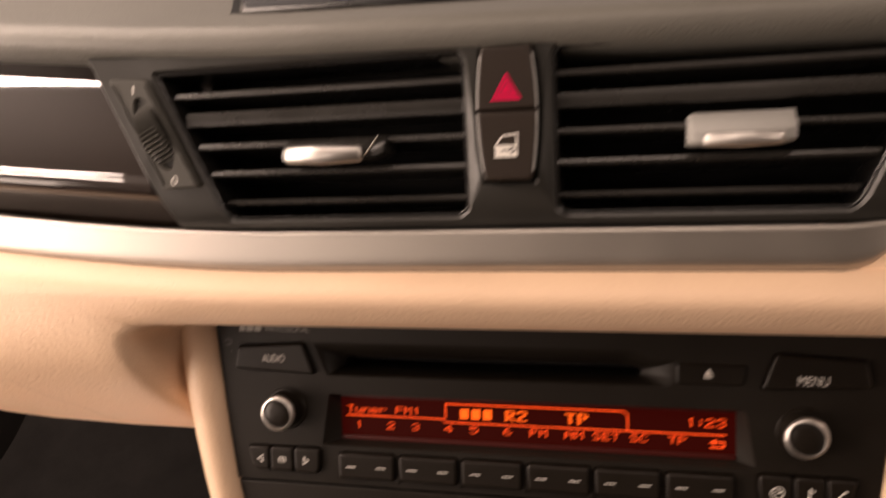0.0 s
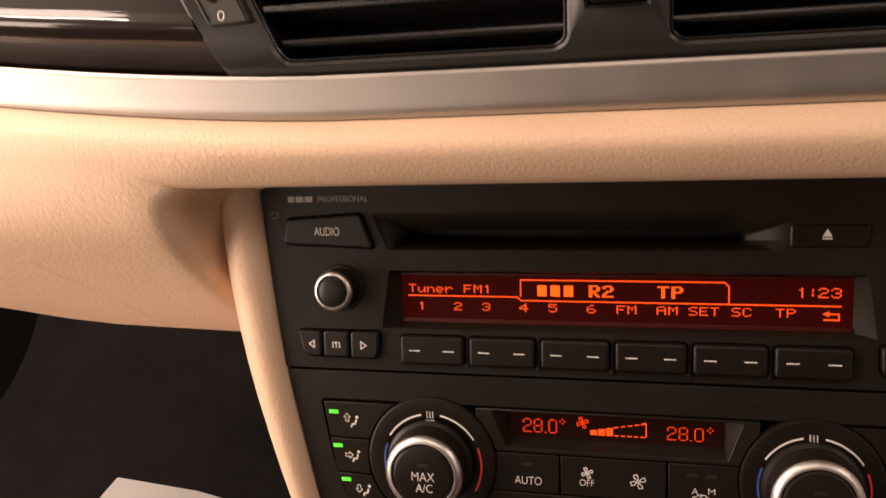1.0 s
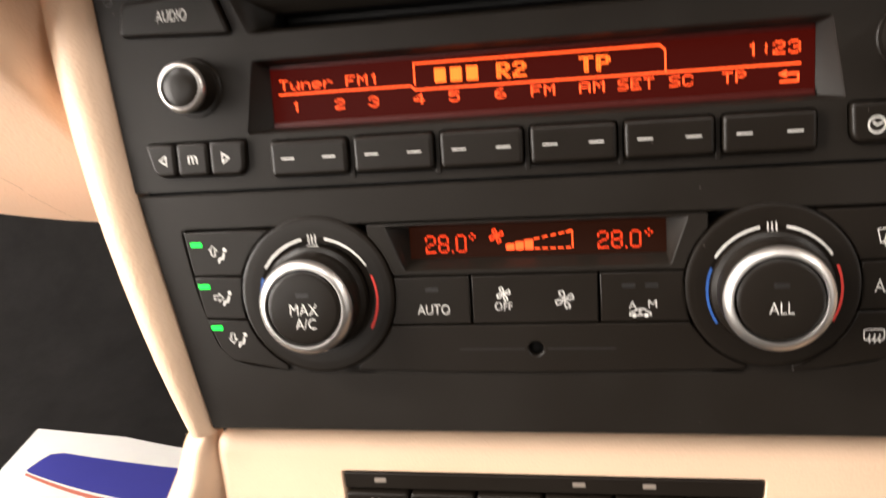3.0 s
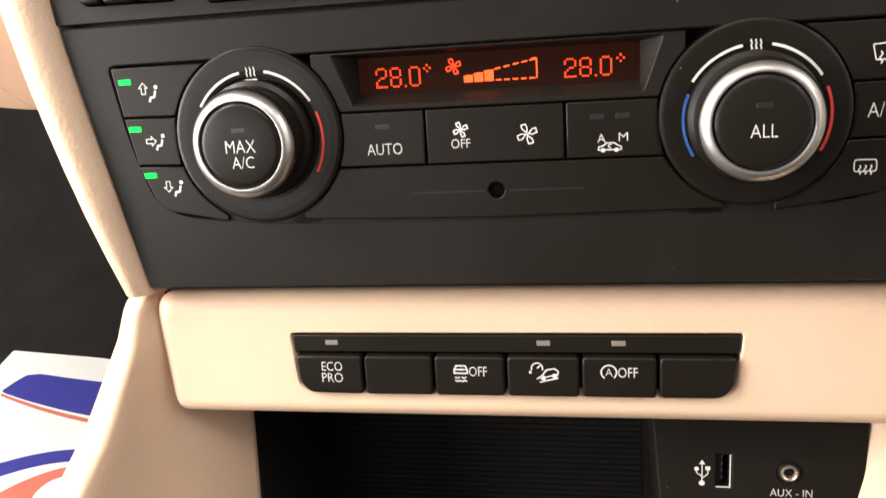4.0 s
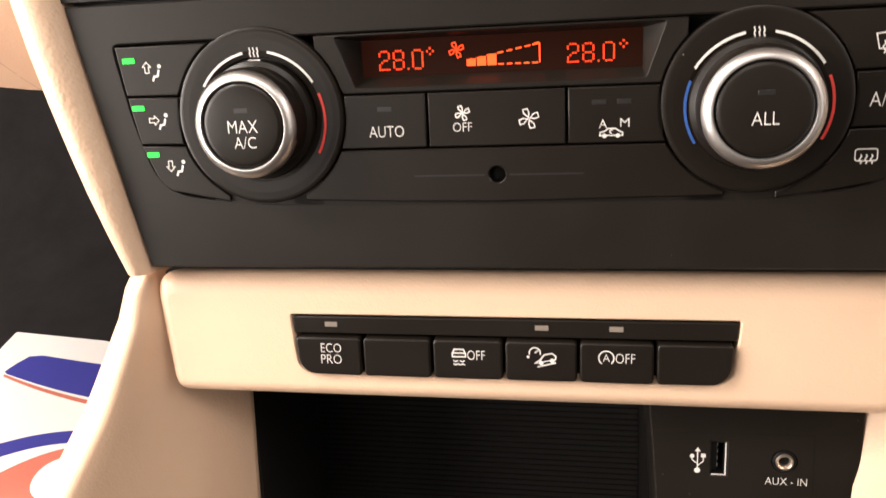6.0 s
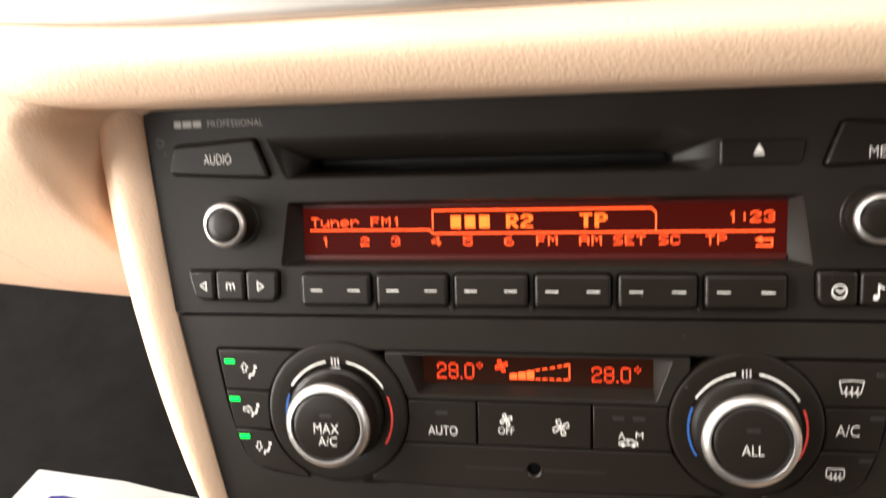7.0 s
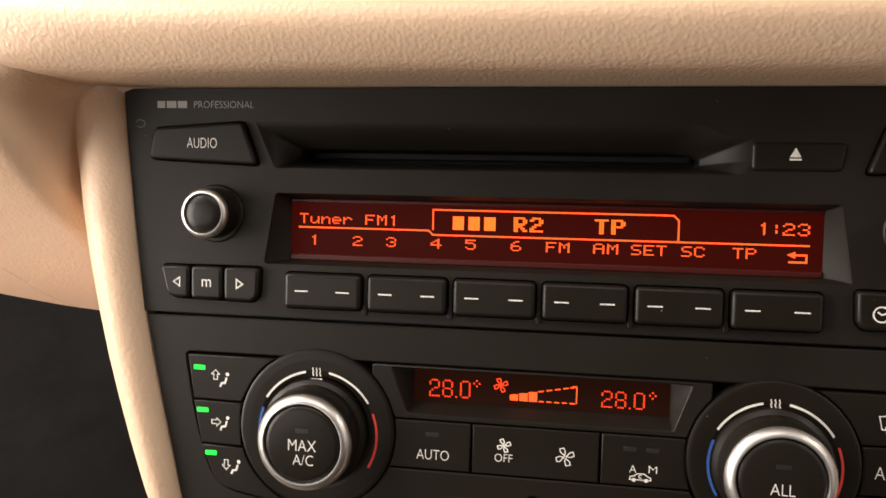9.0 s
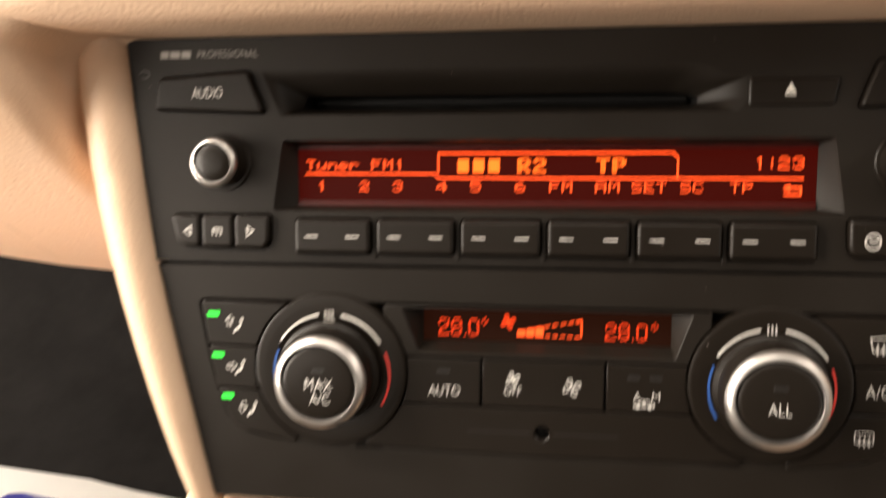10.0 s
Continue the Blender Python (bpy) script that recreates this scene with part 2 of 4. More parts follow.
def key(outline, back, front, edge=0.6):
    """A moulded key: straight sides, a rounded rim and a front face."""
    at = lambda pts, y: [(x, y, z) for x, z in pts]
    bends = [(1 - math.cos(radians(a)), 1 - math.sin(radians(a))) for a in (0, 25, 50, 72, 90)]
    bm = loops([at(outline, back), *[at(inset(outline, edge * u) if u else outline, front + edge * v) for u, v in bends]], True, True)
    bmesh.ops.triangulate(bm, faces=[f for f in bm.faces if len(f.verts) > 4], ngon_method="EAR_CLIP")
    return bm


def plate(outer, holes, front, back, chamfer=0.5):
    """A plate with openings through it."""
    bm = bmesh.new()
    edges = []
    for k, ring in enumerate([outer, *holes]):
        out = chamfer if k == 0 else -chamfer
        inner = inset(ring, out) if chamfer else ring
        a = [bm.verts.new((x, front, z)) for x, z in inner]
        b = [bm.verts.new((x, front + chamfer, z)) for x, z in ring]
        c = [bm.verts.new((x, back, z)) for x, z in ring]
        n = len(ring)
        edges += [bm.edges.new((a[i], a[(i + 1) % n])) for i in range(n)]
        for p, q in ((a, b), (b, c)):
            for i in range(n):
                j = (i + 1) % n
                bm.faces.new((p[i], p[j], q[j], q[i]))
    bmesh.ops.triangle_fill(bm, use_beauty=True, use_dissolve=False, edges=edges)
    return bm


def turned(cx, cz, profile, n=48):
    """A turned body: profile of (radius, y) round an axis along y."""
    rings = [[(cx + r * math.cos(2 * math.pi * k / n), y, cz + r * math.sin(2 * math.pi * k / n)) for k in range(n)] for r, y in profile]
    return loops(rings, True, True)


def swept(profile, stations):
    """A closed (y, z) profile carried along x; stations: (x, dy, dz, scale)."""
    my, mz = sum(p[0] for p in profile) / len(profile), sum(p[1] for p in profile) / len(profile)
    rings = [[(x, my + (y - my) * s + dy, mz + (z - mz) * s + dz) for y, z in profile] for x, dy, dz, s in stations]
    return loops(rings, True, True)


def strokes(lines, width, y, thick=0.12):
    """Printed strokes: flat ribbons of one width, a hair proud of the surface."""
    bm = bmesh.new()
    for line in lines:
        pts = [Vector(p) for p in line]
        closed = (pts[0] - pts[-1]).length < 1e-4 and len(pts) > 2
        left, right = [], []
        for i, p in enumerate(pts):
            a = pts[i - 1] if i else (pts[-2] if closed else p)
            b = pts[i + 1] if i + 1 < len(pts) else (pts[1] if closed else p)
            u = (p - a).normalized() if (p - a).length > 1e-6 else (b - p).normalized()
            v = (b - p).normalized() if (b - p).length > 1e-6 else u
            m = Vector((-(u.y + v.y), u.x + v.x)).normalized()
            c = max(0.45, m.dot(Vector((-u.y, u.x))))
            w = m * (width / 2 / c)
            left.append(p + w), right.append(p - w)
        L = [bm.verts.new((q.x, y, q.y)) for q in left]
        R = [bm.verts.new((q.x, y, q.y)) for q in right]
        for i in range(len(L) - 1):
            bm.faces.new((L[i], R[i], R[i + 1], L[i + 1]))
    return bm


def blocks(polys, y):
    """Printed flat shapes."""
    bm = bmesh.new()
    for poly in polys:
        bm.faces.new([bm.verts.new((x, y, z)) for x, z in poly])
    return bm


def merged(*bms):
    out = bmesh.new()
    for bm in bms:
        me = bpy.data.meshes.new("join")
        bm.to_mesh(me)
        bm.free()
        out.from_mesh(me)
        bpy.data.meshes.remove(me)
    return out


def words(text, x0, x1, z0, z1, y, bold=0.0):
    """Lettering in the built-in font, fitted to a box."""
    cu = bpy.data.curves.new("lettering", "FONT")
    cu.body, cu.resolution_u, cu.offset = text, 3, bold - 0.012
    ob = bpy.data.objects.new("lettering", cu)
    scene.collection.objects.link(ob)
    dg = bpy.context.evaluated_depsgraph_get()
    dg.update()
    me = bpy.data.meshes.new_from_object(ob.evaluated_get(dg))
    bpy.data.objects.remove(ob)
    bpy.data.curves.remove(cu)
    bm = bmesh.new()
    bm.from_mesh(me)
    bpy.data.meshes.remove(me)
    xs, ys = [v.co.x for v in bm.verts], [v.co.y for v in bm.verts]
    ax, bx, ay, by = min(xs), max(xs), min(ys), max(ys)
    for v in bm.verts:
        v.co = Vector((x0 + (v.co.x - ax) / (bx - ax) * (x1 - x0), y, z0 + (v.co.y - ay) / (by - ay) * (z1 - z0)))
    return bm


GLYPHS = {"T": "11111/00100/00100/00100/00100/00100/00100", "u": "00000/00000/10001/10001/10001/10011/01101", "n": "00000/00000/10110/11001/10001/10001/10001",
          "e": "00000/00000/01110/10001/11111/10000/01110", "r": "00000/00000/10110/11001/10000/10000/10000", "F": "11111/10000/10000/11110/10000/10000/10000",
          "M": "10001/11011/10101/10101/10001/10001/10001", "1": "00100/01100/00100/00100/00100/00100/00100", "R": "11110/10001/10001/11110/10100/10010/10001",
          "2": "01110/10001/00001/00110/01000/10000/11111", "P": "11110/10001/10001/11110/10000/10000/10000", ":": "000/010/010/000/010/010/000", "3": "01110/10001/00001/00110/00001/10001/01110",
          "4": "00010/00110/01010/10010/11111/00010/00010", "5": "11111/10000/11110/00001/00001/10001/01110", "6": "00110/01000/10000/11110/10001/10001/01110",
          "A": "01110/10001/10001/11111/10001/10001/10001", "S": "01111/10000/10000/01110/00001/00001/11110", "E": "11111/10000/10000/11110/10000/10000/11111",
          "C": "01110/10001/10000/10000/10000/10001/01110", "8": "01110/10001/10001/01110/10001/10001/01110", "0": "01110/10001/10001/10001/10001/10001/01110", ".": "0/0/0/0/0/0/1"}


def dots(text, x0, x1, z0, z1, y, fill=1.04, bold=False, rows=7):
    """Dot-matrix lettering fitted to a box: one small square for every lit dot."""
    lit, at = [], 0
    for ch in text:
        lines = GLYPHS[ch].split("/")
        if rows == 9:
            lines = [lines[j] for j in (0, 1, 1, 2, 3, 4, 5, 5, 6)]
        lit += [(at + i, j) for j, row in enumerate(lines) for i, c in enumerate(row) if c == "1"]
        at += len(lines[0]) + (2 if bold else 1)
    if bold:
        lit = sorted(set(lit + [(i + 1, j) for i, j in lit]))
    wide, high = at - 1, rows
    px, pz = (x1 - x0) / wide, (z1 - z0) / high
    quads = []
    for i, j in lit:
        cx, cz = x0 + (i + 0.5) * px, z1 - (j + 0.5) * pz
        a, b = px * fill / 2, pz * fill / 2
        quads.append([(cx - a, cz - b), (cx + a, cz - b), (cx + a, cz + b), (cx - a, cz + b)])
    return blocks(quads, y)


def mirrored(pts):
    return [(-x, z) for x, z in pts][::-1]

# ---- the closing shell ----
def slab(name, lo, hi, mat, label, category):
    """A plain slab of the shell in world metres."""
    bm = bmesh.new()
    bmesh.ops.create_cube(bm, size=1)
    for v in bm.verts:
        v.co = Vector([(a + b) / 2 + (b - a) * c for a, b, c in zip(lo, hi, v.co)])
    me = bpy.data.meshes.new(name)
    bm.to_mesh(me)
    bm.free()
    me.materials.append(mat)
    return tagged(new(name, me), label, category, "", "structure")


def swept_floor():
    """The carpet: flat, then rising in one sweep to the bulkhead."""
    z0, r, y1 = -0.0728, 0.30, 0.71
    line = [(-1.2, z0), (0.0, z0)] + [(y1 - r + r * math.sin(radians(a)), z0 + r - r * math.cos(radians(a))) for a in range(0, 91, 6)]
    under = [(y + 0.03 * (i > 1), z - 0.04) for i, (y, z) in enumerate(line)]
    bm = bmesh.new()
    rows = [[bm.verts.new((x, y, z)) for y, z in line + under[::-1]] for x in (-0.95, -0.4, 0.3, 0.95)]
    n = len(rows[0])
    for a, b in zip(rows, rows[1:]):
        for i in range(n):
            bm.faces.new((a[i], a[(i + 1) % n], b[(i + 1) % n], b[i]))
    bmesh.ops.recalc_face_normals(bm, faces=bm.faces)
    me = bpy.data.meshes.new("floor")
    bm.to_mesh(me)
    bm.free()
    me.set_sharp_from_angle(angle=radians(35))
    for f in me.polygons:
        f.use_smooth = True
    me.materials.append(CARPET)
    tagged(new("floor", me), "black carpeted footwell floor rising to the bulkhead", "floor", "", "structure")


swept_floor()
slab("ceiling", (-0.95, -1.2, 1.2), (0.95, 0.75, 1.24), SHELL, "plain dark cabin roof lining", "ceiling")
slab("wall_front", (-0.95, 0.71, 0.226), (0.95, 0.75, 0.62), CARPET, "black carpeted bulkhead", "wall")
slab("wall_back", (-0.95, -1.24, 0.62), (0.95, -1.2, 1.2), SHELL, "plain dark back wall", "wall")
slab("wall_back_lower", (-0.95, -1.24, -0.0728), (0.95, -1.2, 0.62), LINING, "plain dark lower back wall", "wall")
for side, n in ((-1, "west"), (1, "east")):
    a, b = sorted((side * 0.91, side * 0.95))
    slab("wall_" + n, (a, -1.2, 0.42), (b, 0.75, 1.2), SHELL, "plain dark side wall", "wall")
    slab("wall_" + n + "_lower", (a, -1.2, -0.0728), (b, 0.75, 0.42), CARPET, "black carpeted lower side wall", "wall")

# ---- dashboard ----
dashboard = thing("dashboard", (0, 0, 60), "beige and black padded car dashboard with metal trim strip", "dashboard")


def lift(x):
    """The rise of the dash's sweep away from the middle."""
    return 9.0 * max(0.0, (-x - 95) / 135) ** 1.6 if x < 0 else 0.0


XS = [-620, -520, -430, -350, -300, -260, -230, -205, -185, -165, -145, -125, -105, -80, -40, 0, 40, 80, 105, 120]
prof = [(-29, 96), (-31.6, 95.3), (-34.8, 93.2), (-37.8, 90.6), (-39.8, 88.2), (-40.8, 86.2), (-41.1, 84.4), (-41.0, 82.8), (-40.4, 81.1), (-39.0, 78.9), (-36.6, 75.8), (-33.6, 72.7), (-30.8, 71.1), (-27, 70.3), (-18, 69.9), (-6, 69.8),
        (6, 69.7), (12, 72), (14, 96)]
steep = [(-41.0, 82.8), (-40.6, 81.0), (-39.8, 78.6), (-38.6, 75.4), (-37.0, 72.4), (-34.4, 70.9), (-29, 70.2)]


def bolster_section(x):
    """Underfed towards the radio, steeper where it runs into the lower panel."""
    k = min(1.0, max(0.0, (-128 - x) / 40))
    k = k * k * (3 - 2 * k)
    out = list(prof)
    for i, (y, z) in enumerate(steep):
        out[7 + i] = (prof[7 + i][0] * (1 - k) + y * k, prof[7 + i][1] * (1 - k) + z * k)
    return out


bolster_rings = [[(x, y, z + lift(x) * min(1.0, max(0.0, (z - 70) / 22))) for y, z in bolster_section(x)] for x in sorted(XS + [-155, -135, -115]) + [150, 200, 300, 420]]
part("bolster", loops(bolster_rings, True, True), HIDE, dashboard, "padded beige leatherette bolster with grained skin", angle=60)
# the cheek that turns up round the end of the metal strip
ck = rounded([(112, 92.5), (420, 92.5), (420, 186), (152, 186), (140, 118)], [0, 0, 0, 6, 22], 6)
part("cheek", key(ck, 10, -33, 5), HIDE, dashboard, "beige leatherette cheek beside the vent", angle=60)

sp = [(-29.0, 93.4), (-30.6, 93.2), (-32.2, 93.8), (-33.6, 95.2), (-34.6, 97.0), (-35.0, 98.6), (-35.2, 101), (-35.4, 105), (-35.6, 108.6), (-35.7, 109.8), (-35.1, 110.7), (-31, 110.9), (-26, 110.9), (-26, 93.4)]
tail = [(128, 0, 1.6, 0.9), (134, 0, 4.6, 0.65), (138, 0, 7.0, 0.3)]
# Solid black bead in the corner; its colour gives the gap its shade.
part("strip_seam", swept([(-33.15, 94.35), (-33.0, 94.85), (-32.4, 95.0), (-32.2, 94.3)], [(x, 0, lift(x), 1) for x in XS]), DEEP, dashboard, "black bead painting the shade of the gap under the metal strip")
part("trim_strip", swept(sp, [(x, 0, lift(x), 1) for x in XS] + tail), ALU, dashboard, "satin brushed aluminium trim strip", angle=50)

# lower dash panel over the passenger's footwell, flowing out of the bolster
lp = [(-39.4, 87), (-40.7, 84.6), (-41.1, 82.8), (-40.7, 81), (-39.9, 78.4), (-38.8, 75), (-37.6, 71), (-36.2, 66.5), (-34.4, 61.5), (-31.6, 55), (-27.5, 48.5), (-18, 38.5), (-3, 26.5), (17, 13.5), (42, 1), (77, -11.5), (112, -20.5), (152, -31), (189, -40), (198, -42.2), (202, -42.6), (206, -41), (213, -33), (226, 0), (120, 87)]


def corner(z):
    t = min(1.0, max(0.0, (z - 59) / 11))
    return 16 * (1 - math.sqrt(1 - t * t))


skin = []
ends = [(-178.5, 0.2, 0), (-175.8, 0.9, 0), (-173.4, 2.4, 0), (-171.5, 4.6, 0), (-170.1, 7.2, 0), (-169.2, 10.4, 0), (-168.6, 14, 0), (-168.2, 18, 0), (-167.4, 23, 0), (-165.4, 28, 0), (-160, 32.5, 0), (-152, 35.5, 0), (-142, 37, 0)]
for x, pull, dz in ((-620, 0, 46), (-480, 0, 26), (-410, 0, 16.5), (-376, 0, 12), (-340, 0, 7), (-310, 0, 3.4), (-280, 0, 1.0), (-250, 0, 0), (-220, 0, 0), (-190, 0, 0), *ends):
    k = min(1.0, max(0.0, (x + 190) / 22))
    skin.append([(x + corner(z) * k - 3 * k * min(1.0, max(0.0, (z - 30) / 30)), y + pull * (1 if z < 77 else max(0.0, 1 - (z - 77) / 8)) + 2 * k * min(1.0, max(0.0, (z - 60) / 12)), z + dz * min(1.0, max(0.0, (86 - z) / 100)) + lift(x) * min(1.0, max(0.0, (z - 70) / 22))) for y, z in lp])
low_panel = part("lower_panel", loops(skin, True, True), HIDE, dashboard, "beige leatherette lower panel above the dark footwell", angle=70)
# fine joint down the edge of the glovebox lid
bm = bmesh.new()
slope = [p for p in lp if -43 <= p[1] <= 50 and p[0] < 203]
line = []
for y in (-19, -12, -5, 3, 10, 18, 25, 36, 50, 66, 86, 108, 130, 165, 198):
    x = float(np.interp(y, [-19, -5, 10, 25, 66, 130, 198], [-249, -238, -229, -228, -238, -268, -299]))
    z = float(np.interp(y, [p[0] for p in slope], [p[1] for p in slope]))
    z += float(np.interp(x, [-310, -280, -250], [3.4, 1.0, 0.0])) * min(1.0, (86 - z) / 100)
    line.append((x, y, z))
va = [bm.verts.new((x - 0.22, y - 0.2, z - 0.2)) for x, y, z in line]
vb = [bm.verts.new((x + 0.22, y - 0.2, z - 0.2)) for x, y, z in line]
for i in range(len(line) - 1):
    bm.faces.new((va[i], va[i + 1], vb[i + 1], vb[i]))
part("lid_joint", bm, SEAM, low_panel)

# uprights on both sides of the radio
EDGE = [(69.5, -147.0), (59, -146.0), (27, -143.0), (-8.5, -139.0), (-24, -135.5), (-50, -130.0), (-75, -124.6), (-97, -119.4)]


SMOOTH = np.polyfit([a for a, _ in EDGE], [b for _, b in EDGE], 4)


def edge_x(z):
    return float(np.polyval(SMOOTH, z))


def upright(sign, label):
    rings = []
    for z in (72, 70, 68, 66, 64, 62, 56, 42, 27, 10, -8, -24, -40, -55, -70, -84, -94, -98.5):
        xr = edge_x(z) - 0.6
        w = 22.5 - 11 * max(0.0, (70 - z) / 168) ** 2 - 8 * max(0.0, (z - 62) / 8) ** 2
        yo = 1.5 * max(0.0, (z - 58) / 16) + 3 * max(0.0, (-z - 60) / 38) ** 2
        sec = [(0, 5), (0.0, -0.5), (-0.10 * w, -3.6), (-0.30 * w, -6.0), (-0.52 * w, -6.4), (-0.74 * w, -4.0), (-0.91 * w, 1.0), (-w, 8.0), (-0.98 * w, 18), (-0.85 * w, 120), (0, 120)]
        rings.append([(-sign * (xr + a), b + yo, z) for a, b in sec])
    part("upright", loops(rings, True, True), HIDE, dashboard, label, angle=60)


upright(-1, "curved beige leatherette upright beside the radio")
upright(1, "curved beige leatherette upright on the driver's side")

# padded dash top
tp = [(-32, 178), (-38, 179.5), (-42.5, 182.5), (-44.5, 186.5), (-43.8, 190.2), (-40.5, 193), (-34, 195.8), (-20, 201.5), (10, 213), (70, 238), (180, 285), (330, 352), (520, 430),
      (520, 380), (60, 178)]
drop = lambda x: 0.95 * lift(x) - 4.5 * (x + 60) / 190 * (1 if x > -200 else 0) + (0 if x > -200 else 3.3)
pad = part("top_pad", swept(tp, [(x, 0, drop(x), 1) for x in (-620, -430, -300, -230, -190, -150, -100, -50, 0, 60, 120, 200, 420)]), PAD, dashboard, "black grained soft dashboard top", angle=60)
over = lambda y: float(np.interp(y, [-34, -20, 10, 70, 180, 330], [195.8, 201.5, 213, 238, 285, 352]))
lid = []
for d, h in ((0.0, -1.0), (0.4, 1.0), (1.6, 1.8)):
    lid.append([(x, y, over(y) + drop(x) + h) for x, y in ((-118 + d, -13 + d), (-40, -13 + d), (60, -13 + d), (300 - d, -13 + d), (300 - d, 40), (300 - d, 250 - d), (-60, 250 - d), (-178 + d, 250 - d), (-154 + d, 60), (-136 + d, 20))])
part("storage_lid", loops(lid, True, True), SATIN, pad, "smooth black lid set into the dashboard top")
gap = [(x, y, over(y) + drop(x) + 0.3) for x, y in ((-122, -17), (-126, -8), (-140, 20), (-158, 60), (-182, 250), (-178, 250), (-154, 60), (-136, 20), (-122, -8), (-118, -13), (300, -13), (300, -17))]
bm = bmesh.new()
bm.faces.new([bm.verts.new(p) for p in gap])
part("lid_gap", bm, DEEP, pad)

# ---- centre console ----
console = thing("centre_console", (0, 60, -200), "beige leatherette centre console with two padded sides", "centre console")


def lower_side(sign, reach, flare, label):
    rings = []
    for z in (-98, -99.5, -101, -103, -105, -108, -113, -119, -128, -137, -144, -153, -170, -192, -215, -245, -290, -500):
        xl = float(np.interp(-z, [98, 103, 108, 119, 151, 192, 245, 290, 500], [-136, -140, -142, -145, -160, -184, -222, -255, -300]))
        yf = float(np.interp(-z, [98, 101, 106, 120, 150, 192, 245, 290, 500], [16, 8, 3, 0, -5, -13, -25, -36, -60]))
        k = min(1.0, max(0.0, (-z - 99) / 8))
        xi, yi = -120.9 + k * (reach + flare * max(0, -z - 150)), 17 + k * 12
        c = xl + float(np.interp(-z, [98, 120, 150, 192], [13, 16.5, 19, 20]))
        dip = 4.0 * min(1.0, max(0.0, (z + 168) / 26)) * min(1.0, max(0.0, (-z - 99) / 6))
        bend = [(c + (xi - c) * u, yf + 1.4 + (yi - yf - 1.4) * u + h * dip) for u, h in ((0.12, 0.3), (0.32, 1.0), (0.65, 0.6))]
        sec = [(xl + 2, 150), (xl, yf + 26), (xl + 0.3, yf + 17), (xl + 0.12 * (c - xl), yf + 11.5), (xl + 0.36 * (c - xl), yf + 6.2), (xl + 0.64 * (c - xl), yf + 1.9), (xl + 0.84 * (c - xl), yf + 0.4), (c, yf + 1.4),
               *bend, (xi, yi), (xi + 0.3, yi + 3)]
        rings.append([(-sign * x, y, z) for x, y in sec])
    part("side", loops(rings, True, True), HIDE_FINE, console, label, angle=60)


lower_side(-1, 17.8, -0.035, "padded side next to the footwell")
lower_side(1, 13.6, 0.21, "padded side next to the sockets")

# ---- radio ----
radio = thing("car_radio", (0, 0, 30), "black car radio with lit red display, keys and two knobs", "car radio")
left_edge = [(x, z) for z, x in EDGE if z > -9]
radio_outline = [(-147, 69.4), *[(x, z) for x, z in left_edge[1:]], (-138.9, -8.6), (138.9, -8.6), *[(-x, z) for x, z in left_edge[:0:-1]], (147, 69.4)]
SLOT_O = [(-98, 58), (-91, 42.4), (61, 42.4), (64.5, 47), (64.5, 53.8), (57, 53.8), (49, 58)]
DISP_O = [(-90.5, 34), (-94.5, 9.6), (94.5, 9.6), (90.5, 34)]
slot_o = rounded(SLOT_O, [1, 1, 1, 0.5, 0.5, 2, 3], 3)
disp_o = rounded(DISP_O, 1.2, 3)
AUD = [(-134.6, 55.6), (-136.4, 45.6), (-134.6, 44.9), (-96.4, 43.2), (-101.8, 57.8)]
STATIONS = [-72.7 + 29.08 * i for i in range(6)]
TRIO = [(-131.8, 8.0), (-129.6, -1.4), (-127, -3.2), (-97.5, -3.7), (-95.6, -1.5), (-95.2, 8.2)]
key_gaps = [inset(rounded(o, 1.6, 3), -0.55) for o in [AUD, mirrored(AUD), TRIO, mirrored(TRIO), *[rect(c - 13.4, c + 13.4, -5.0, 6.9) for c in STATIONS]]]
face = part("faceplate", plate(radio_outline, [slot_o, disp_o, *key_gaps], 0, 14, 0.02), BLACK, radio)
part("housing", key(rect(-136, 136, -8, 9.5), 20, 11, 0.2), DEEP, radio)
for side in (-1, 1):
    part("housing", key([(side * x, z) for x, z in rect(-139, -94, 42.6, 59)], 20, 11, 0.2), DEEP, radio)
part("joint_backing", key(rect(-137, 137, -12, -6.5), 18, 5, 0.2), DEEP, radio)

# funnel of the disc slot
mouth = rounded([(-84, 49.6), (-86, 44.8), (47, 44.8), (49.5, 45.4), (49.5, 47.6), (47, 49.0), (40, 49.6)], [1, 1, 1, 0.5, 0.5, 1, 1], 3)
funnel = part("disc_slot", loops([[(x, 0.02, z) for x, z in slot_o], *[[(a + (c - a) * f, 9 * f ** 1.7 + 0.02, b + (d - b) * f) for (a, b), (c, d) in zip(slot_o, mouth)] for f in (0.12, 0.3, 0.5, 0.7, 0.88, 1.0)]], False, False), BLACK, radio, angle=28)
part("slot_throat", loops([[(x, 9.0, z) for x, z in mouth], [(x, 24, z) for x, z in mouth]], False, True), DEEP, funnel)
part("slot_lip", key(rounded(rect(-83.5, 47.5, 46.8, 48.9), 0.4), 22, 18, 0.3), DEEP, funnel)

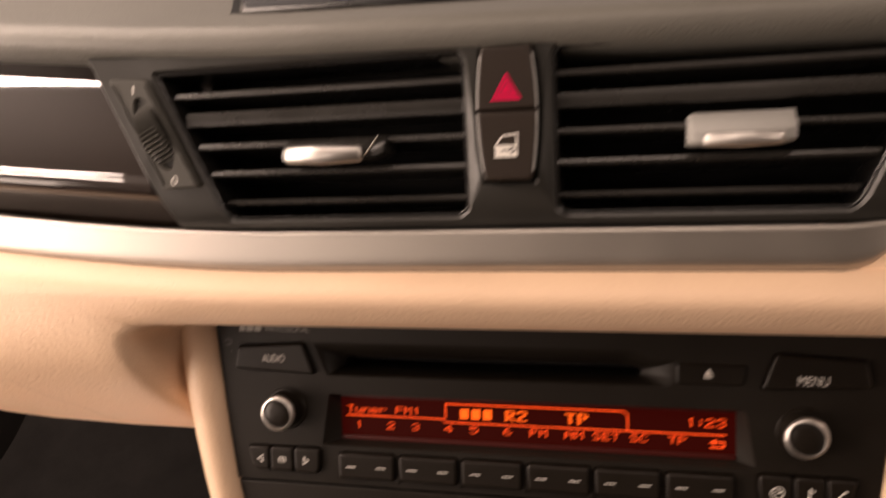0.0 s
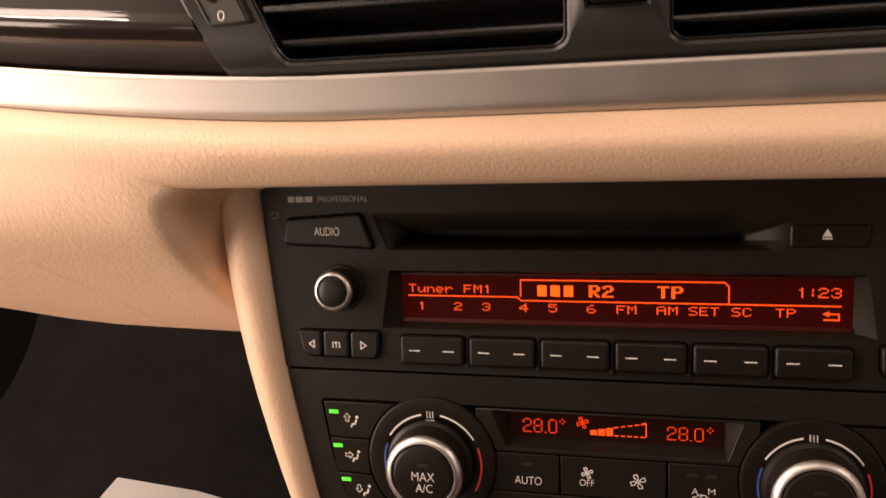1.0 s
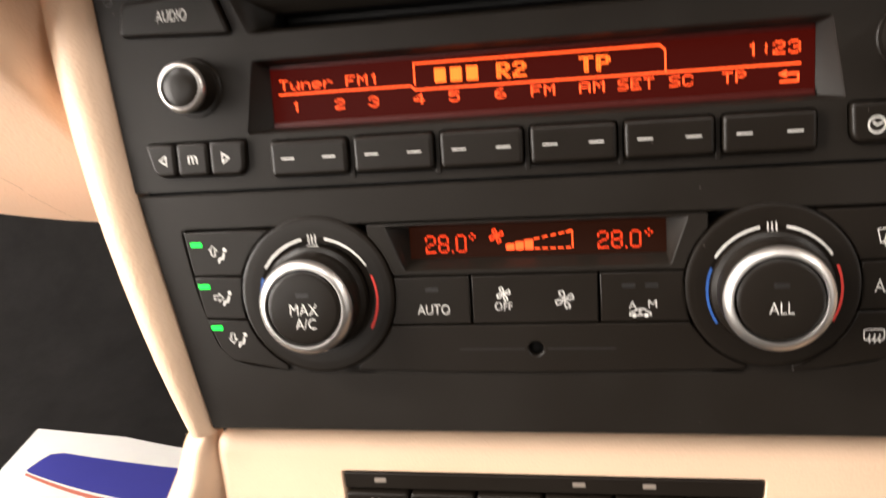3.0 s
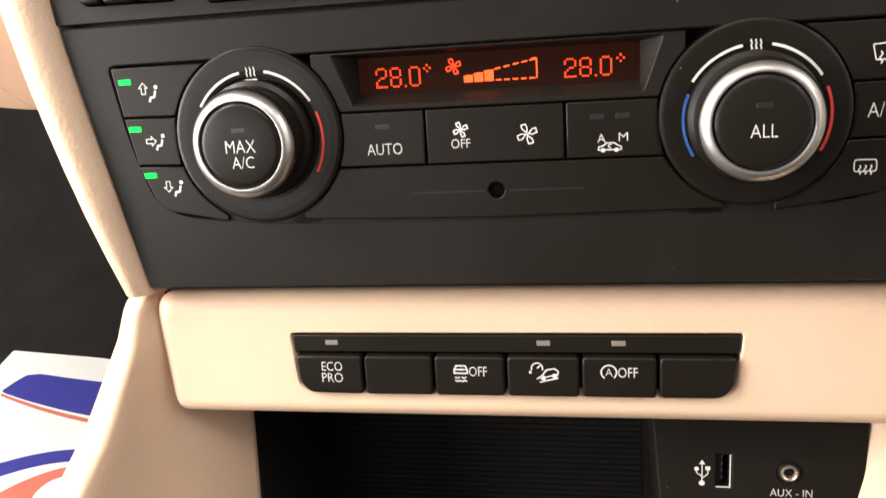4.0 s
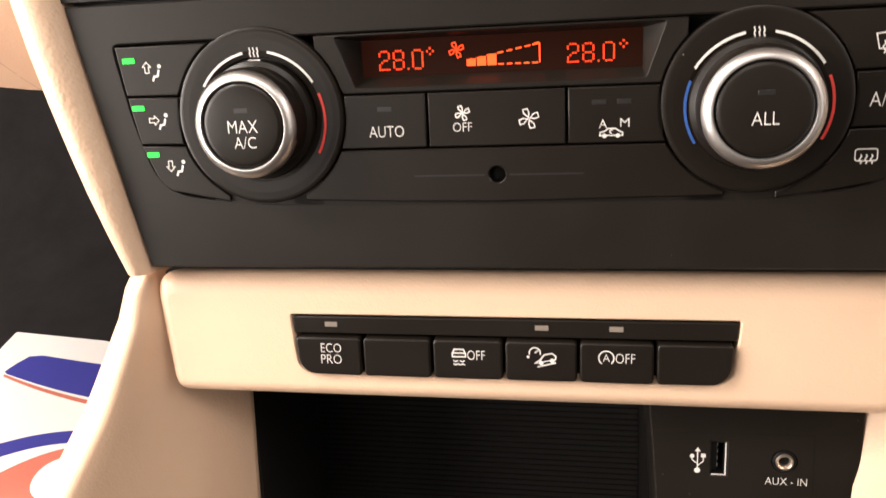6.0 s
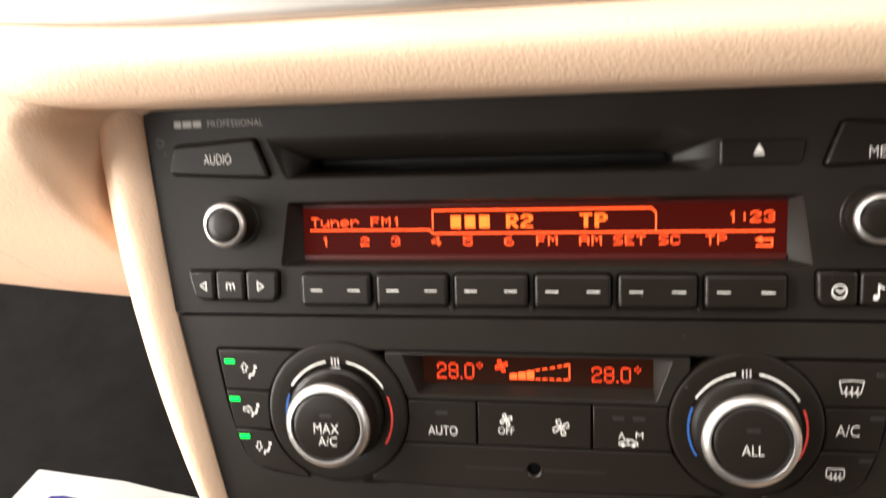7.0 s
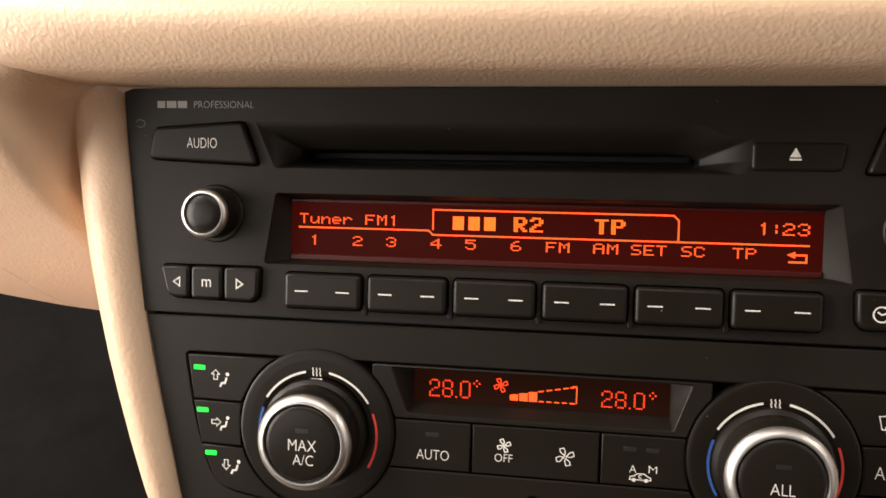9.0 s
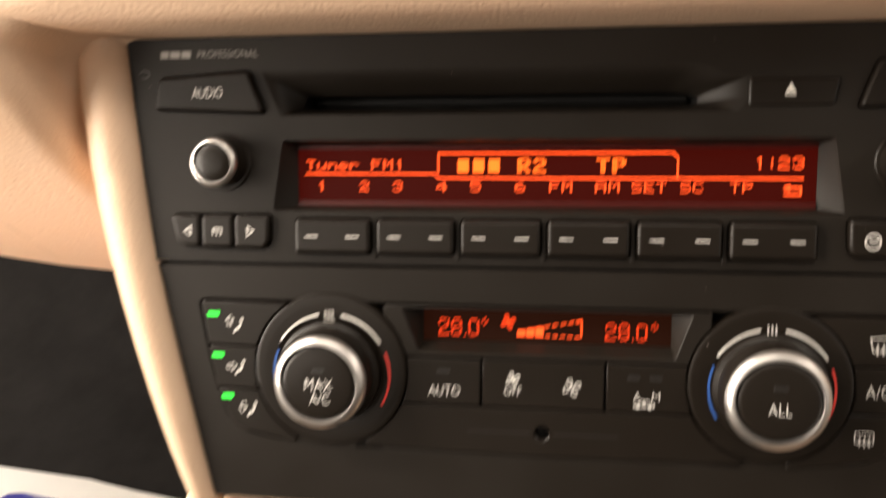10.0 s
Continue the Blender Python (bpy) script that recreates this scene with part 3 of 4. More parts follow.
# display
inner = rounded([(-87.4, 32.2), (-87.4, 11.0), (87.6, 11.0), (87.6, 32.2)], 0.6, 3)
bez = part("display_frame", loops([[(x, 0.5, z) for x, z in disp_o], [(x, 1.2, z) for x, z in inset(disp_o, 0.4)], [(x, 7, z) for x, z in inner], [(x, 8, z) for x, z in inner]], False, False), BLACK, radio, angle=25)
# Dark red colour stands in for the display's glow on its bezel edges.
EDGE_GLOW = material("red_edge_glow", (0.055, 0.008, 0.006), 0.35, spec=0.3)
for z0, z1 in ((10.9, 12.9), (30.9, 32.2)):
    part("edge_glow_strip", key(rect(-87.3, 87.5, z0, z1), 8.0, 6.2 if z0 < 20 else 6.6, 0.4), EDGE_GLOW, bez, "strip coloured as the red glow along the display edge")
glass = part("display", key(rect(-87.8, 88.0, 10.6, 32.6), 9, 7.4, 0.1), LCD, radio, "dark red lit display glass")


def on_glass(x, z):
    """A place read off the front plane, carried back to the display glass."""
    return 10 + (x - 10) * 1.028, 21 + (z - 21) * 1.028


GY = 7.25


def lcd(text, x0, x1, z0, h, mat=SEG, bold=0.0, name="readout"):
    (a, c), (b, _) = on_glass(x0, z0), on_glass(x1, z0)
    part(name, dots(text, a, b, c, c + h, GY, 0.86, bold > 0), mat, glass)


lcd("Tuner", -81.8, -63.3, 23.6, 3.5)
lcd("FM1", -58.8, -47.2, 23.6, 3.5)
lcd("R2", -9.0, 0.6, 22.7, 4.9, SEG_HOT, 0.03)
lcd("TP", 16.8, 26.5, 22.7, 4.9, SEG_HOT, 0.03)
lcd("1:23", 66.4, 81.5, 23.9, 3.9)
for text, a, b in (("1", -78.0, -74.6), ("2", -63.0, -59.6), ("3", -51.4, -48.0), ("4", -36.3, -32.6), ("5", -24.7, -21.2), ("6", -9.8, -6.3), ("FM", 1.6, 9.2), ("AM", 16.6, 24.5),
                   ("SET", 28.4, 39.4), ("SC", 43.8, 50.9), ("TP", 59.2, 66.2)):
    lcd(text, a, b, 16.4, 3.4)
# station mark as plain blocks
blk = []
for k in range(3):
    a, c = on_glass(-29.2 + 5.2 * k, 22.7)
    blk.append(rect(a + 0.2, a + 4.0, c + 0.1, c + 4.6))
part("station_mark", blocks(blk, GY), SEG_HOT, glass)
g = lambda pts: [on_glass(*p) for p in pts]
part("menu_line", strokes([g([(-82.2, 22.3), (-37, 22.3), (-35.6, 20.9), (81.6, 20.9)]), g([(-35.6, 22.5), (-35.6, 29.2), (41.2, 29.2), (42.8, 27.6), (42.8, 20.9)])], 0.55, GY), SEG, glass)
part("back_arrow", strokes([g([(77.6, 18.8), (75.8, 18.0), (77.6, 17.2)]), g([(75.8, 18.0), (80.8, 18.0), (80.8, 15.8), (75.6, 15.8)])], 0.6, GY), SEG, glass)

# keys of the radio


def radio_key(name, outline, front, label="", r=1.6, edge=1.1):
    return part(name, key(rounded(outline, r, 3), 4, front, edge), KEYBLACK, radio, label)


k = radio_key("audio_button", AUD, -2.4, r=[2, 1.6, 1.6, 2, 1.8])
part("lettering", words("AUDIO", -121.9, -110.9, 48.7, 52.2, -2.52), PRINT, k)
k = radio_key("menu_button", mirrored(AUD), -2.4, r=[1.8, 2, 1.6, 1.6, 2])
part("lettering", words("MENU", 109.8, 121.0, 45.6, 49.2, -2.52), PRINT, k)
k = radio_key("eject_button", [(63.6, 52.8), (63.6, 43.8), (89.8, 43.8), (91.2, 52.6)], -0.9)
part("symbol", merged(blocks([[(74.5, 48.1), (77.9, 48.1), (76.2, 51.0)]], -1.02), strokes([[(74.5, 47.4), (77.9, 47.4)]], 0.55, -1.02)), PRINT, k)
part("lettering", words("PROFESSIONAL", -120.6, -98.6, 62.6, 65.0, -0.13), FAINT, face)
part("maker_mark", blocks([rect(-134.3, -131.4, 62.6, 65.0), rect(-130.8, -127.2, 62.6, 65.0), rect(-126.6, -123.2, 62.6, 65.0)], -0.13), FAINT, face)
for i in range(6):
    c = STATIONS[i]
    k = radio_key("station_key", rect(c - 13.4, c + 13.4, -5.0, 6.9), -2.6, edge=1.3)
    part("marks", strokes([[(c + d - 2.3, 0.9), (c + d + 2.3, 0.9)] for d in (-7.2, 7.2)], 0.46, -2.72), PRINT, k)
    if i < 5:
        part("key_divider", key(rounded(rect(c + 13.75, c + 15.33, -6.6, -3.0), 0.4), 3, -0.7, 0.3), BLACK, radio)
SMALL = [([(-131.8, 8.0), (-129.6, -1.4), (-127, -3.2), (-120.9, -3.2), (-120.9, 8.0)], "back_key"), (rect(-120.3, -108.7, -3.4, 8.0), "mode_key"),
         ([(-108.1, 8.0), (-108.1, -3.5), (-97.5, -3.7), (-95.6, -1.5), (-95.2, 8.2)], "next_key")]
for side in (-1, 1):
    for i, (pts, name) in enumerate(SMALL):
        k = radio_key(name if side < 0 else ("phone_key", "sound_key", "clock_key")[i], pts if side < 0 else mirrored(pts), -2.6, edge=1.2)
        c = (-125.3, -114.3, -102.2)[i] * (1 if side < 0 else -1)
        y = -2.72
        if side < 0 and i == 1:
            part("lettering", words("m", -116.0, -112.6, 1.0, 3.6, y, 0.01), PRINT, k)
        elif side < 0:
            d = -1 if i == 0 else 1
            part("symbol", strokes([[(c + 1.25 * d, 2.4), (c - 1.05 * d, 3.95), (c - 1.05 * d, 0.85), (c + 1.25 * d, 2.4)]], 0.42, y), PRINT, k)
        elif i == 2:
            part("symbol", strokes([arc(c, 1.4, 2.3, 0, 360), [(c - 1.2, 2.2), (c, 1.3), (c + 1.7, 2.0)]], 0.5, y), PRINT, k)
        elif i == 1:
            part("symbol", merged(strokes([[(c, -0.6), (c, 3.6), (c + 1.7, 2.4)]], 0.6, y), blocks([arc(c - 0.8, -0.5, 1.0, 0, 350, 12)], y)), PRINT, k)
        else:
            part("symbol", strokes([[(c - 2.2, -0.4), (c - 1.0, 0.6), (c + 0.8, 2.4), (c + 1.8, 3.7)], [(c - 2.2, -0.4), (c - 1.4, -1.1)], [(c + 1.8, 3.7), (c + 2.5, 2.9)]], 0.7, y), PRINT, k)

for side, name in ((-1, "volume_knob"), (1, "menu_knob")):
    x, z = side * 112.0, 26.4
    kb = part(name, turned(x, z, [(10.0, 4), (10.0, -0.5), (9.6, -1.0), (8.6, -1.1), (8.4, -2.0), (8.3, -8.4), (8.1, -9.6)]), KEYBLACK, radio)
    part("ring", turned(x, z, [(6.5, -8.9), (6.55, -10.3), (6.8, -10.65), (7.2, -10.6), (7.8, -10.1), (8.2, -9.4), (8.3, -8.6), (8.3, -8.0)]), RING, kb, "satin chrome ring")
    part("cap", turned(x, z, [(6.45, -8.4), (6.4, -9.8), (5.6, -10.3), (3.0, -10.7), (0.4, -10.8)]), KEYBLACK, kb)
part("scuff", strokes([[(-142.6, 57.6), (-141.2, 58.6), (-139.2, 58.0), (-139.0, 56.6), (-140.4, 55.8), (-142.0, 56.2)]], 0.35, -0.10), GREY, face, "small scuff mark")

# ---- climate controls ----
climate = thing("climate_control_panel", (0, 0, -50), "black climate control panel with two knobs and red readouts", "climate control")
low = [(-138.4, -9.9), *[(x, z) for z, x in EDGE if z < -10][:-1], (-119.6, -96.0)]
ctl = [(-123.2, -22.4), (-119.2, -46), (-113, -66), (-104, -71.6), (-74.5, -74.6), (0, -75.0), (74.5, -74.6), (104, -71.6), (113, -66), (119.2, -46), (123.2, -22.4)]
ctl_o = rounded(ctl, [2.5, 8, 8, 8, 20, 20, 20, 8, 8, 8, 2.5], 4)
part("faceplate", plate(low + mirrored(low), [ctl_o], 0, 14, 0.5), BLACK, climate)
part("backplate", key(inset(ctl_o, -2), 13, 8.4, 0.2), DEEP, climate)
for side in (-1, 1):
    part("dial_backing", key([(side * x, z) for x, z in rect(-93, -56, -76.5, -57.6)], 8, 0.15, 0.1), BLACK, climate)
part("panel_backing", key(rect(-66, 66, -77, -72), 8, 0.15, 0.1), BLACK, climate)
DZ = -46.6
DIALS = {-74.5: 27.6, 73.7: 26.1}
GAP = 0.4


def cut_by_dial(poly, cx, r):
    """Trims a convex-sided key outline by the round dial beside it."""
    out, n = [], len(poly)
    inside = lambda p: (p[0] - cx) ** 2 + (p[1] - DZ) ** 2 < r * r
    fine = []
    for i in range(n):
        a, b = poly[i], poly[(i + 1) % n]
        fine += [(a[0] + (b[0] - a[0]) * j / 240, a[1] + (b[1] - a[1]) * j / 240) for j in range(240)]
    m = len(fine)
    start = next(i for i in range(m) if not inside(fine[i]) and inside(fine[i - 1])) if any(inside(p) for p in fine) else 0
    seq = [fine[(start + i) % m] for i in range(m)]
    keep = [p for p in seq if not inside(p)]
    if len(keep) == m:
        return poly
    ang = lambda p: math.degrees(math.atan2(p[1] - DZ, p[0] - cx))
    a0, a1 = ang(keep[-1]), ang(keep[0])
    while a1 - a0 > 180:
        a1 -= 360
    while a1 - a0 < -180:
        a1 += 360
    res = keep + arc(cx, DZ, r, a0, a1, 8)
    slim = [res[0]]
    for p in res[1:]:
        if math.dist(p, slim[-1]) > 0.4:
            slim.append(p)
    if math.dist(slim[0], slim[-1]) < 0.6:
        slim.pop()
    # drop points on straight runs
    keepers = []
    for i, p in enumerate(slim):
        a, b = slim[i - 1], slim[(i + 1) % len(slim)]
        cr = abs((p[0] - a[0]) * (b[1] - p[1]) - (p[1] - a[1]) * (b[0] - p[0]))
        if cr > 0.002:
            keepers.append(p)
    return keepers


def between_dials(poly):
    for x, r in DIALS.items():
        poly = cut_by_dial(poly, x, r + GAP)
    return poly


def climate_key(name, poly, front=-0.9, label=""):
    return part(name, key(poly, 3.5, front, 0.45), KEYBLACK, climate, label)


SEATS = [[(-121.9, -23.2), (-119.65, -38.65), (-84, -39.25), (-78, -23.2)], [(-119.55, -39.25), (-116.75, -54.25), (-84, -55.05), (-84, -39.85)], [(-116.6, -54.85), (-112.2, -65.6), (-108.6, -69.6), (-96, -72.0), (-87.5, -73.4), (-87.5, -55.65)]]
PERSON = [(1.2, 1.2), (0.3, -1.7), (-1.6, -1.9), (-2.4, -4.0)]
for side in (-1, 1):
    for i, pts in enumerate(SEATS):
        if side > 0 and i == 2:
            pts = [*pts[:4], (-80, -74.2), (-80, -55.65)]
        poly = between_dials(pts if side < 0 else mirrored(pts))
        k = climate_key(("face_vent_key", "body_vent_key", "foot_vent_key")[i] if side < 0 else ("windscreen_defrost_key", "cooling_key", "rear_defrost_key")[i], poly)
        lx, lz = ((-117.5, -27.6), (-116.2, -42.6), (-113.0, -57.7))[i]
        cx, cz = ((-108.8, -31.2), (-108.6, -46.6), (-104.4, -61.8))[i]
        y = -1.02
        if side < 0:
            part("indicator", key(rounded(rect(lx - 2.1, lx + 2.1, lz - 0.8, lz + 0.8), 0.3), 0, -1.1, 0.1), GREEN, k, "lit green indicator")
            px, pz = cx + 0.7, cz - 0.3
            ar = {0: [(0, 2.4), (1.7, 0.6), (0.8, 0.6), (0.8, -1.6), (-0.8, -1.6), (-0.8, 0.6), (-1.7, 0.6), (0, 2.4)],
                  1: [(2.2, 0), (0.4, 1.7), (0.4, 0.8), (-1.8, 0.8), (-1.8, -0.8), (0.4, -0.8), (0.4, -1.7), (2.2, 0)],
                  2: [(0, -2.4), (1.7, -0.6), (0.8, -0.6), (0.8, 1.6), (-0.8, 1.6), (-0.8, -0.6), (-1.7, -0.6), (0, -2.4)]}[i]
            ox, oz = ((-2.6, 1.0), (-2.6, 0.0), (-2.8, 0.6))[i]
            part("symbol", merged(strokes([[(cx + ox + a * 0.85, cz + oz + b * 0.85) for a, b in ar]], 0.3, y), strokes([[(px + a * 0.66, pz + b * 0.66) for a, b in PERSON]], 0.68, y),
                                  blocks([arc(px + 1.1, pz + 1.9, 0.66, 0, 340, 10)], y)), PRINT, k)
        else:
            part("indicator", key(rounded(rect(-lx - 2.1, -lx + 2.1, lz - 0.7, lz + 0.7), 0.3), 0, -1.0, 0.1), SMOKE, k)
            if i == 1:
                part("lettering", words("A/C", 103.2, 110.6, -49.2, -45.2, y), PRINT, k)
            else:
                cx, cz = ((107.6, -32.4), (0, 0), (103.4, -62.9))[i]
                q = 1.0 if i == 0 else 0.8
                wav = lambda a: [(cx + (a + 0.35 * math.sin(j * 1.6)) * q, cz + (0.55 * j - 2.6) * q) for j in range(7)]
                box = [(cx - 3.9, cz + 2.6), (cx, cz + 3.0), (cx + 3.9, cz + 2.6), (cx + 3.0, cz - 1.4), (cx - 3.0, cz - 1.4), (cx - 3.9, cz + 2.6)] if i == 0 else rounded(rect(cx - 2.9, cx + 2.9, cz - 1.2, cz + 2.1), 0.8, 3)
                part("symbol", strokes([box if i == 0 else [*box, box[0]]], 0.32, y), PRINT, k)
                part("symbol", strokes([wav(-1.8), wav(0), wav(1.8)], 0.34, y - 0.02), PRINT, k)

ROW = [("auto_key", rect(-62, -21.2, -57.35, -41.1)), ("fan_key", rect(-20.4, 20.7, -57.35, -41.1)), ("recirculation_key", rect(21.5, 62, -57.35, -41.1))]


def fan(cx, cz, r):
    out = []
    for q in range(4):
        a = radians(90 * q + 20)
        out.append([(cx + r * s * math.cos(a + w) , cz + r * s * math.sin(a + w)) for s, w in ((0.12, 0), (0.55, -0.38), (0.95, -0.2), (1.0, 0.25), (0.7, 0.42), (0.12, 0))])
    return out


for name, pts in ROW:
    poly = between_dials(pts)
    k = climate_key(name, poly)
    y = -1.02
    if name == "auto_key":
        part("lettering", words("AUTO", -39.2, -28.2, -54.0, -50.6, y), PRINT, k)
        part("indicator", key(rect(-36.2, -31.8, -46.2, -44.8), 0, -1.0, 0.1), SMOKE, k)
    elif name == "fan_key":
        part("lettering", words("OFF", -12.9, -7.1, -52.9, -50.2, y), PRINT, k)
        part("symbol", strokes(fan(-9.9, -47.4, 2.3), 0.4, y), PRINT, k)
        part("symbol", strokes(fan(10.0, -49.6, 3.1), 0.34, y), PRINT, k)
    else:
        part("lettering", words("A", 30.4, 32.7, -53.0, -50.6, y), PRINT, k)
        part("lettering", words("M", 36.5, 39.1, -52.8, -50.4, y), PRINT, k)
        car = [(30.6 + a, -55.4 + b) for a, b in ((0, 0.2), (0.2, 1.1), (1.4, 1.4), (2.4, 2.2), (4.6, 2.2), (5.6, 1.4), (6.6, 1.0), (6.6, 0.2), (0, 0.2))]
        part("symbol", merged(strokes([car], 0.34, y - 0.03), blocks([arc(32.0, -55.3, 0.65, 0, 340, 10), arc(35.8, -55.3, 0.65, 0, 340, 10)], y - 0.05), strokes([arc(34.0, -54.1, 0.5, 40, 300, 10)], 0.28, y - 0.03)), PRINT, k)
        for a in (30.4, 37.6):
            part("indicator", key(rect(a - 2, a + 2, -46.2, -44.8), 0, -1.0, 0.1), SMOKE, k)
lowk = between_dials([(-61.5, -57.95), (66, -57.95), (66, -73.4), (30, -74.2), (0, -74.5), (-30, -74.2), (-61.5, -73.4)][::-1])
low_panel = part("sensor_panel", plate(lowk, [arc(0.1, -66.2, 2.5, 0, 345, 23)], -0.9, 3.5, 0.4), KEYBLACK, climate)
part("sensor", turned(0.1, -66.2, [(2.4, 8), (2.4, 2.4), (1.6, 2.0), (0.3, 1.9)], 24), DEEP, low_panel, "round black air sensor")
part("slit", strokes([[(-25.6, -66.2), (-3.6, -66.2)], [(3.8, -66.2), (26, -66.2)]], 0.5, -0.96), SMOKE, low_panel)

# climate display
cb_o = rounded(between_dials([(-55, -22.9), (-55, -40.55), (55, -40.55), (55, -22.9)]), 0.3, 1)
CW_O = rounded([(-48.5, -23.6), (-42.8, -38.8), (43.6, -38.8), (49.0, -23.6)], 1.0, 3)
CW_I = rounded([(-41.9, -24.8), (-41.9, -36.0), (43.0, -36.0), (43.0, -24.8)], 0.4, 3)
part("display_surround", plate(cb_o, [CW_O], -0.9, 3.5, 0.3), BLACK, climate)
part("display_frame", loops([[(x, -0.6, z) for x, z in CW_O], [(x, 5.2, z) for x, z in CW_I], [(x, 6.4, z) for x, z in CW_I]], False, False), BLACK, climate, angle=25)
cglass = part("display", key(rect(-42.4, 43.5, -36.4, -24.4), 7, 5.6, 0.1), LCD2, climate, "dim amber display glass")
CG = lambda x, z: (10 + (x - 10) * 1.0215, 21 + (z - 21) * 1.0215)
CY = 5.45


def readout(text, x0, x1, z0, z1):
    (a, c), (b, d) = CG(x0, z0), CG(x1, z1)
    part("readout", dots(text, a, b, c, d, CY, 0.74, False, 9), SEG_RED, cglass)


readout("28.0", -35.6, -21.6, -33.0, -27.0)
readout("28.0", 20.8, 34.6, -33.0, -27.4)
for x, z in ((-19.6, -27.8), (36.9, -28.2)):
    a, c = CG(x, z)
    part("degree_mark", blocks([rect(a + u - 0.28, a + u + 0.28, c + v - 0.28, c + v + 0.28) for u, v in ((-0.9, 0), (0.9, 0), (0, 0.9), (0, -0.9))], CY), SEG_RED, cglass)
a, c = CG(-11.6, -27.8)
part("fan_mark", strokes(fan(a, c, 2.4), 0.4, CY), SEG_RED, cglass)
wedge = lambda x: -31.0 + (x + 8.8) / 21.9 * 4.1
bars = []
for i in range(3):
    a = -8.6 + i * 3.1
    bars.append([CG(a, -32.6), CG(a + 2.7, -32.6), CG(a + 2.7, wedge(a + 2.7)), CG(a, wedge(a))])
part("fan_bars", blocks(bars, CY), SEG, cglass)
ticks = [[CG(a, -32.4), CG(a + 1.7, -32.4)] for a in (0.8, 3.3, 5.8, 8.3, 10.8)] + [[CG(a, wedge(a)), CG(a + 1.8, wedge(a + 1.8))] for a in (-8.6, -5.6, -2.6, 0.6, 3.3, 6.0, 8.6, 10.9)] + [[CG(13, -32.4), CG(13, -26.8)], [CG(11.6, -26.9), CG(13, -26.8)]]
part("fan_scale", strokes(ticks, 0.42, CY), SEG, cglass)

# temperature dials
for cx, DR in DIALS.items():
    f = DR / 27.6
    dial = part("temperature_dial", turned(cx, DZ, [(DR, 6), (DR, -0.2), (DR - 0.3, -0.9), (DR - 1.0, -1.2), (DR - 1.9, -1.15), (24.0 * f, -1.2), (20.5 * f, -1.1), (18.6 * f, -0.6), (18.2 * f, 1.4)], 72), KEYBLACK, climate, "black dial with white, blue and red scale arcs")
    sk = lambda r, a0, a1: arc(cx + 0.3, DZ - 1.2 * f, r * f, a0, a1, 16)
    part("white_scale", strokes([sk(21.3, 101, 148), sk(21.3, 32, 79)], 0.75, -1.35), PRINT, dial)
    part("cold_scale", strokes([sk(20.7, 158, 212)], 0.8, -1.35), BLUE, dial)
    part("hot_scale", strokes([sk(21.2, -30, 22)], 0.8, -1.35), REDP, dial)
    heat = [[(cx + d + 0.2 * math.sin(j * 1.8), DZ + (18.4 + 0.42 * j) * f) for j in range(8)] for d in (-1.25, 0, 1.25)]
    part("heat_symbol", strokes([*heat, [(cx - 2.0, DZ + 17.5 * f), (cx + 2.0, DZ + 17.5 * f)]], 0.31, -1.3), PRINT, dial)
    kz = DZ - 1.6
    kx = cx - 0.6 if cx < 0 else cx + 0.1
    knob = part("temperature_knob", turned(kx, kz + 0.6, [(18.6, 3), (18.6, -1.0), (18.2, -2.0), (17.4, -2.4), (16.7, -2.8), (16.45, -10.6), (15.9, -11.4)], 72), KEYBLACK, climate)
    part("ring", turned(kx, kz, [(13.1, -10), (13.1, -13.3), (13.35, -13.75), (13.7, -13.8), (14.5, -13.45), (15.4, -12.7), (16.0, -11.8), (16.25, -10.9), (16.3, -9.4)], 72), RING, knob, "satin chrome ring")
    part("push_cap", turned(kx, kz, [(12.75, -9.5), (12.7, -12.6), (12.5, -13.2), (11.9, -13.6), (11.2, -13.75), (6.0, -13.95), (0.4, -14.0)], 48), KEYBLACK, knob)
    y = -14.12
    if cx < 0:
        part("lettering", words("MAX", -79.5, -70.0, -50.3, -46.6, y), PRINT, knob)
        part("lettering", words("A/C", -77.9, -70.9, -55.0, -51.5, y), PRINT, knob)
    else:
        part("lettering", words("ALL", 70.4, 77.4, -52.2, -48.7, y), PRINT, knob)
    part("indicator", key(rounded(rect(kx - 2.0, kx + 2.3, -44.4, -43.0), 0.2), -11, -14.05, 0.1), SMOKE, knob)

# ---- switch panel below ----
shelf = thing("console_switch_panel", (0, 20, -120), "beige leatherette console panel carrying a row of black switches", "switch panel")
so = rounded([(-124.6, -100.2), (124.6, -100.2), (123.4, -122), (121.4, -145.2), (-121.4, -145.2), (-123.4, -122)], [9, 9, 0, 6, 6, 0], 6)
hole = rounded([(-73.8, -114.6), (-72.2, -133), (-68, -136.2), (68, -136.2), (72.2, -133), (73.8, -114.6)], [1, 2, 2, 2, 2, 1], 3)


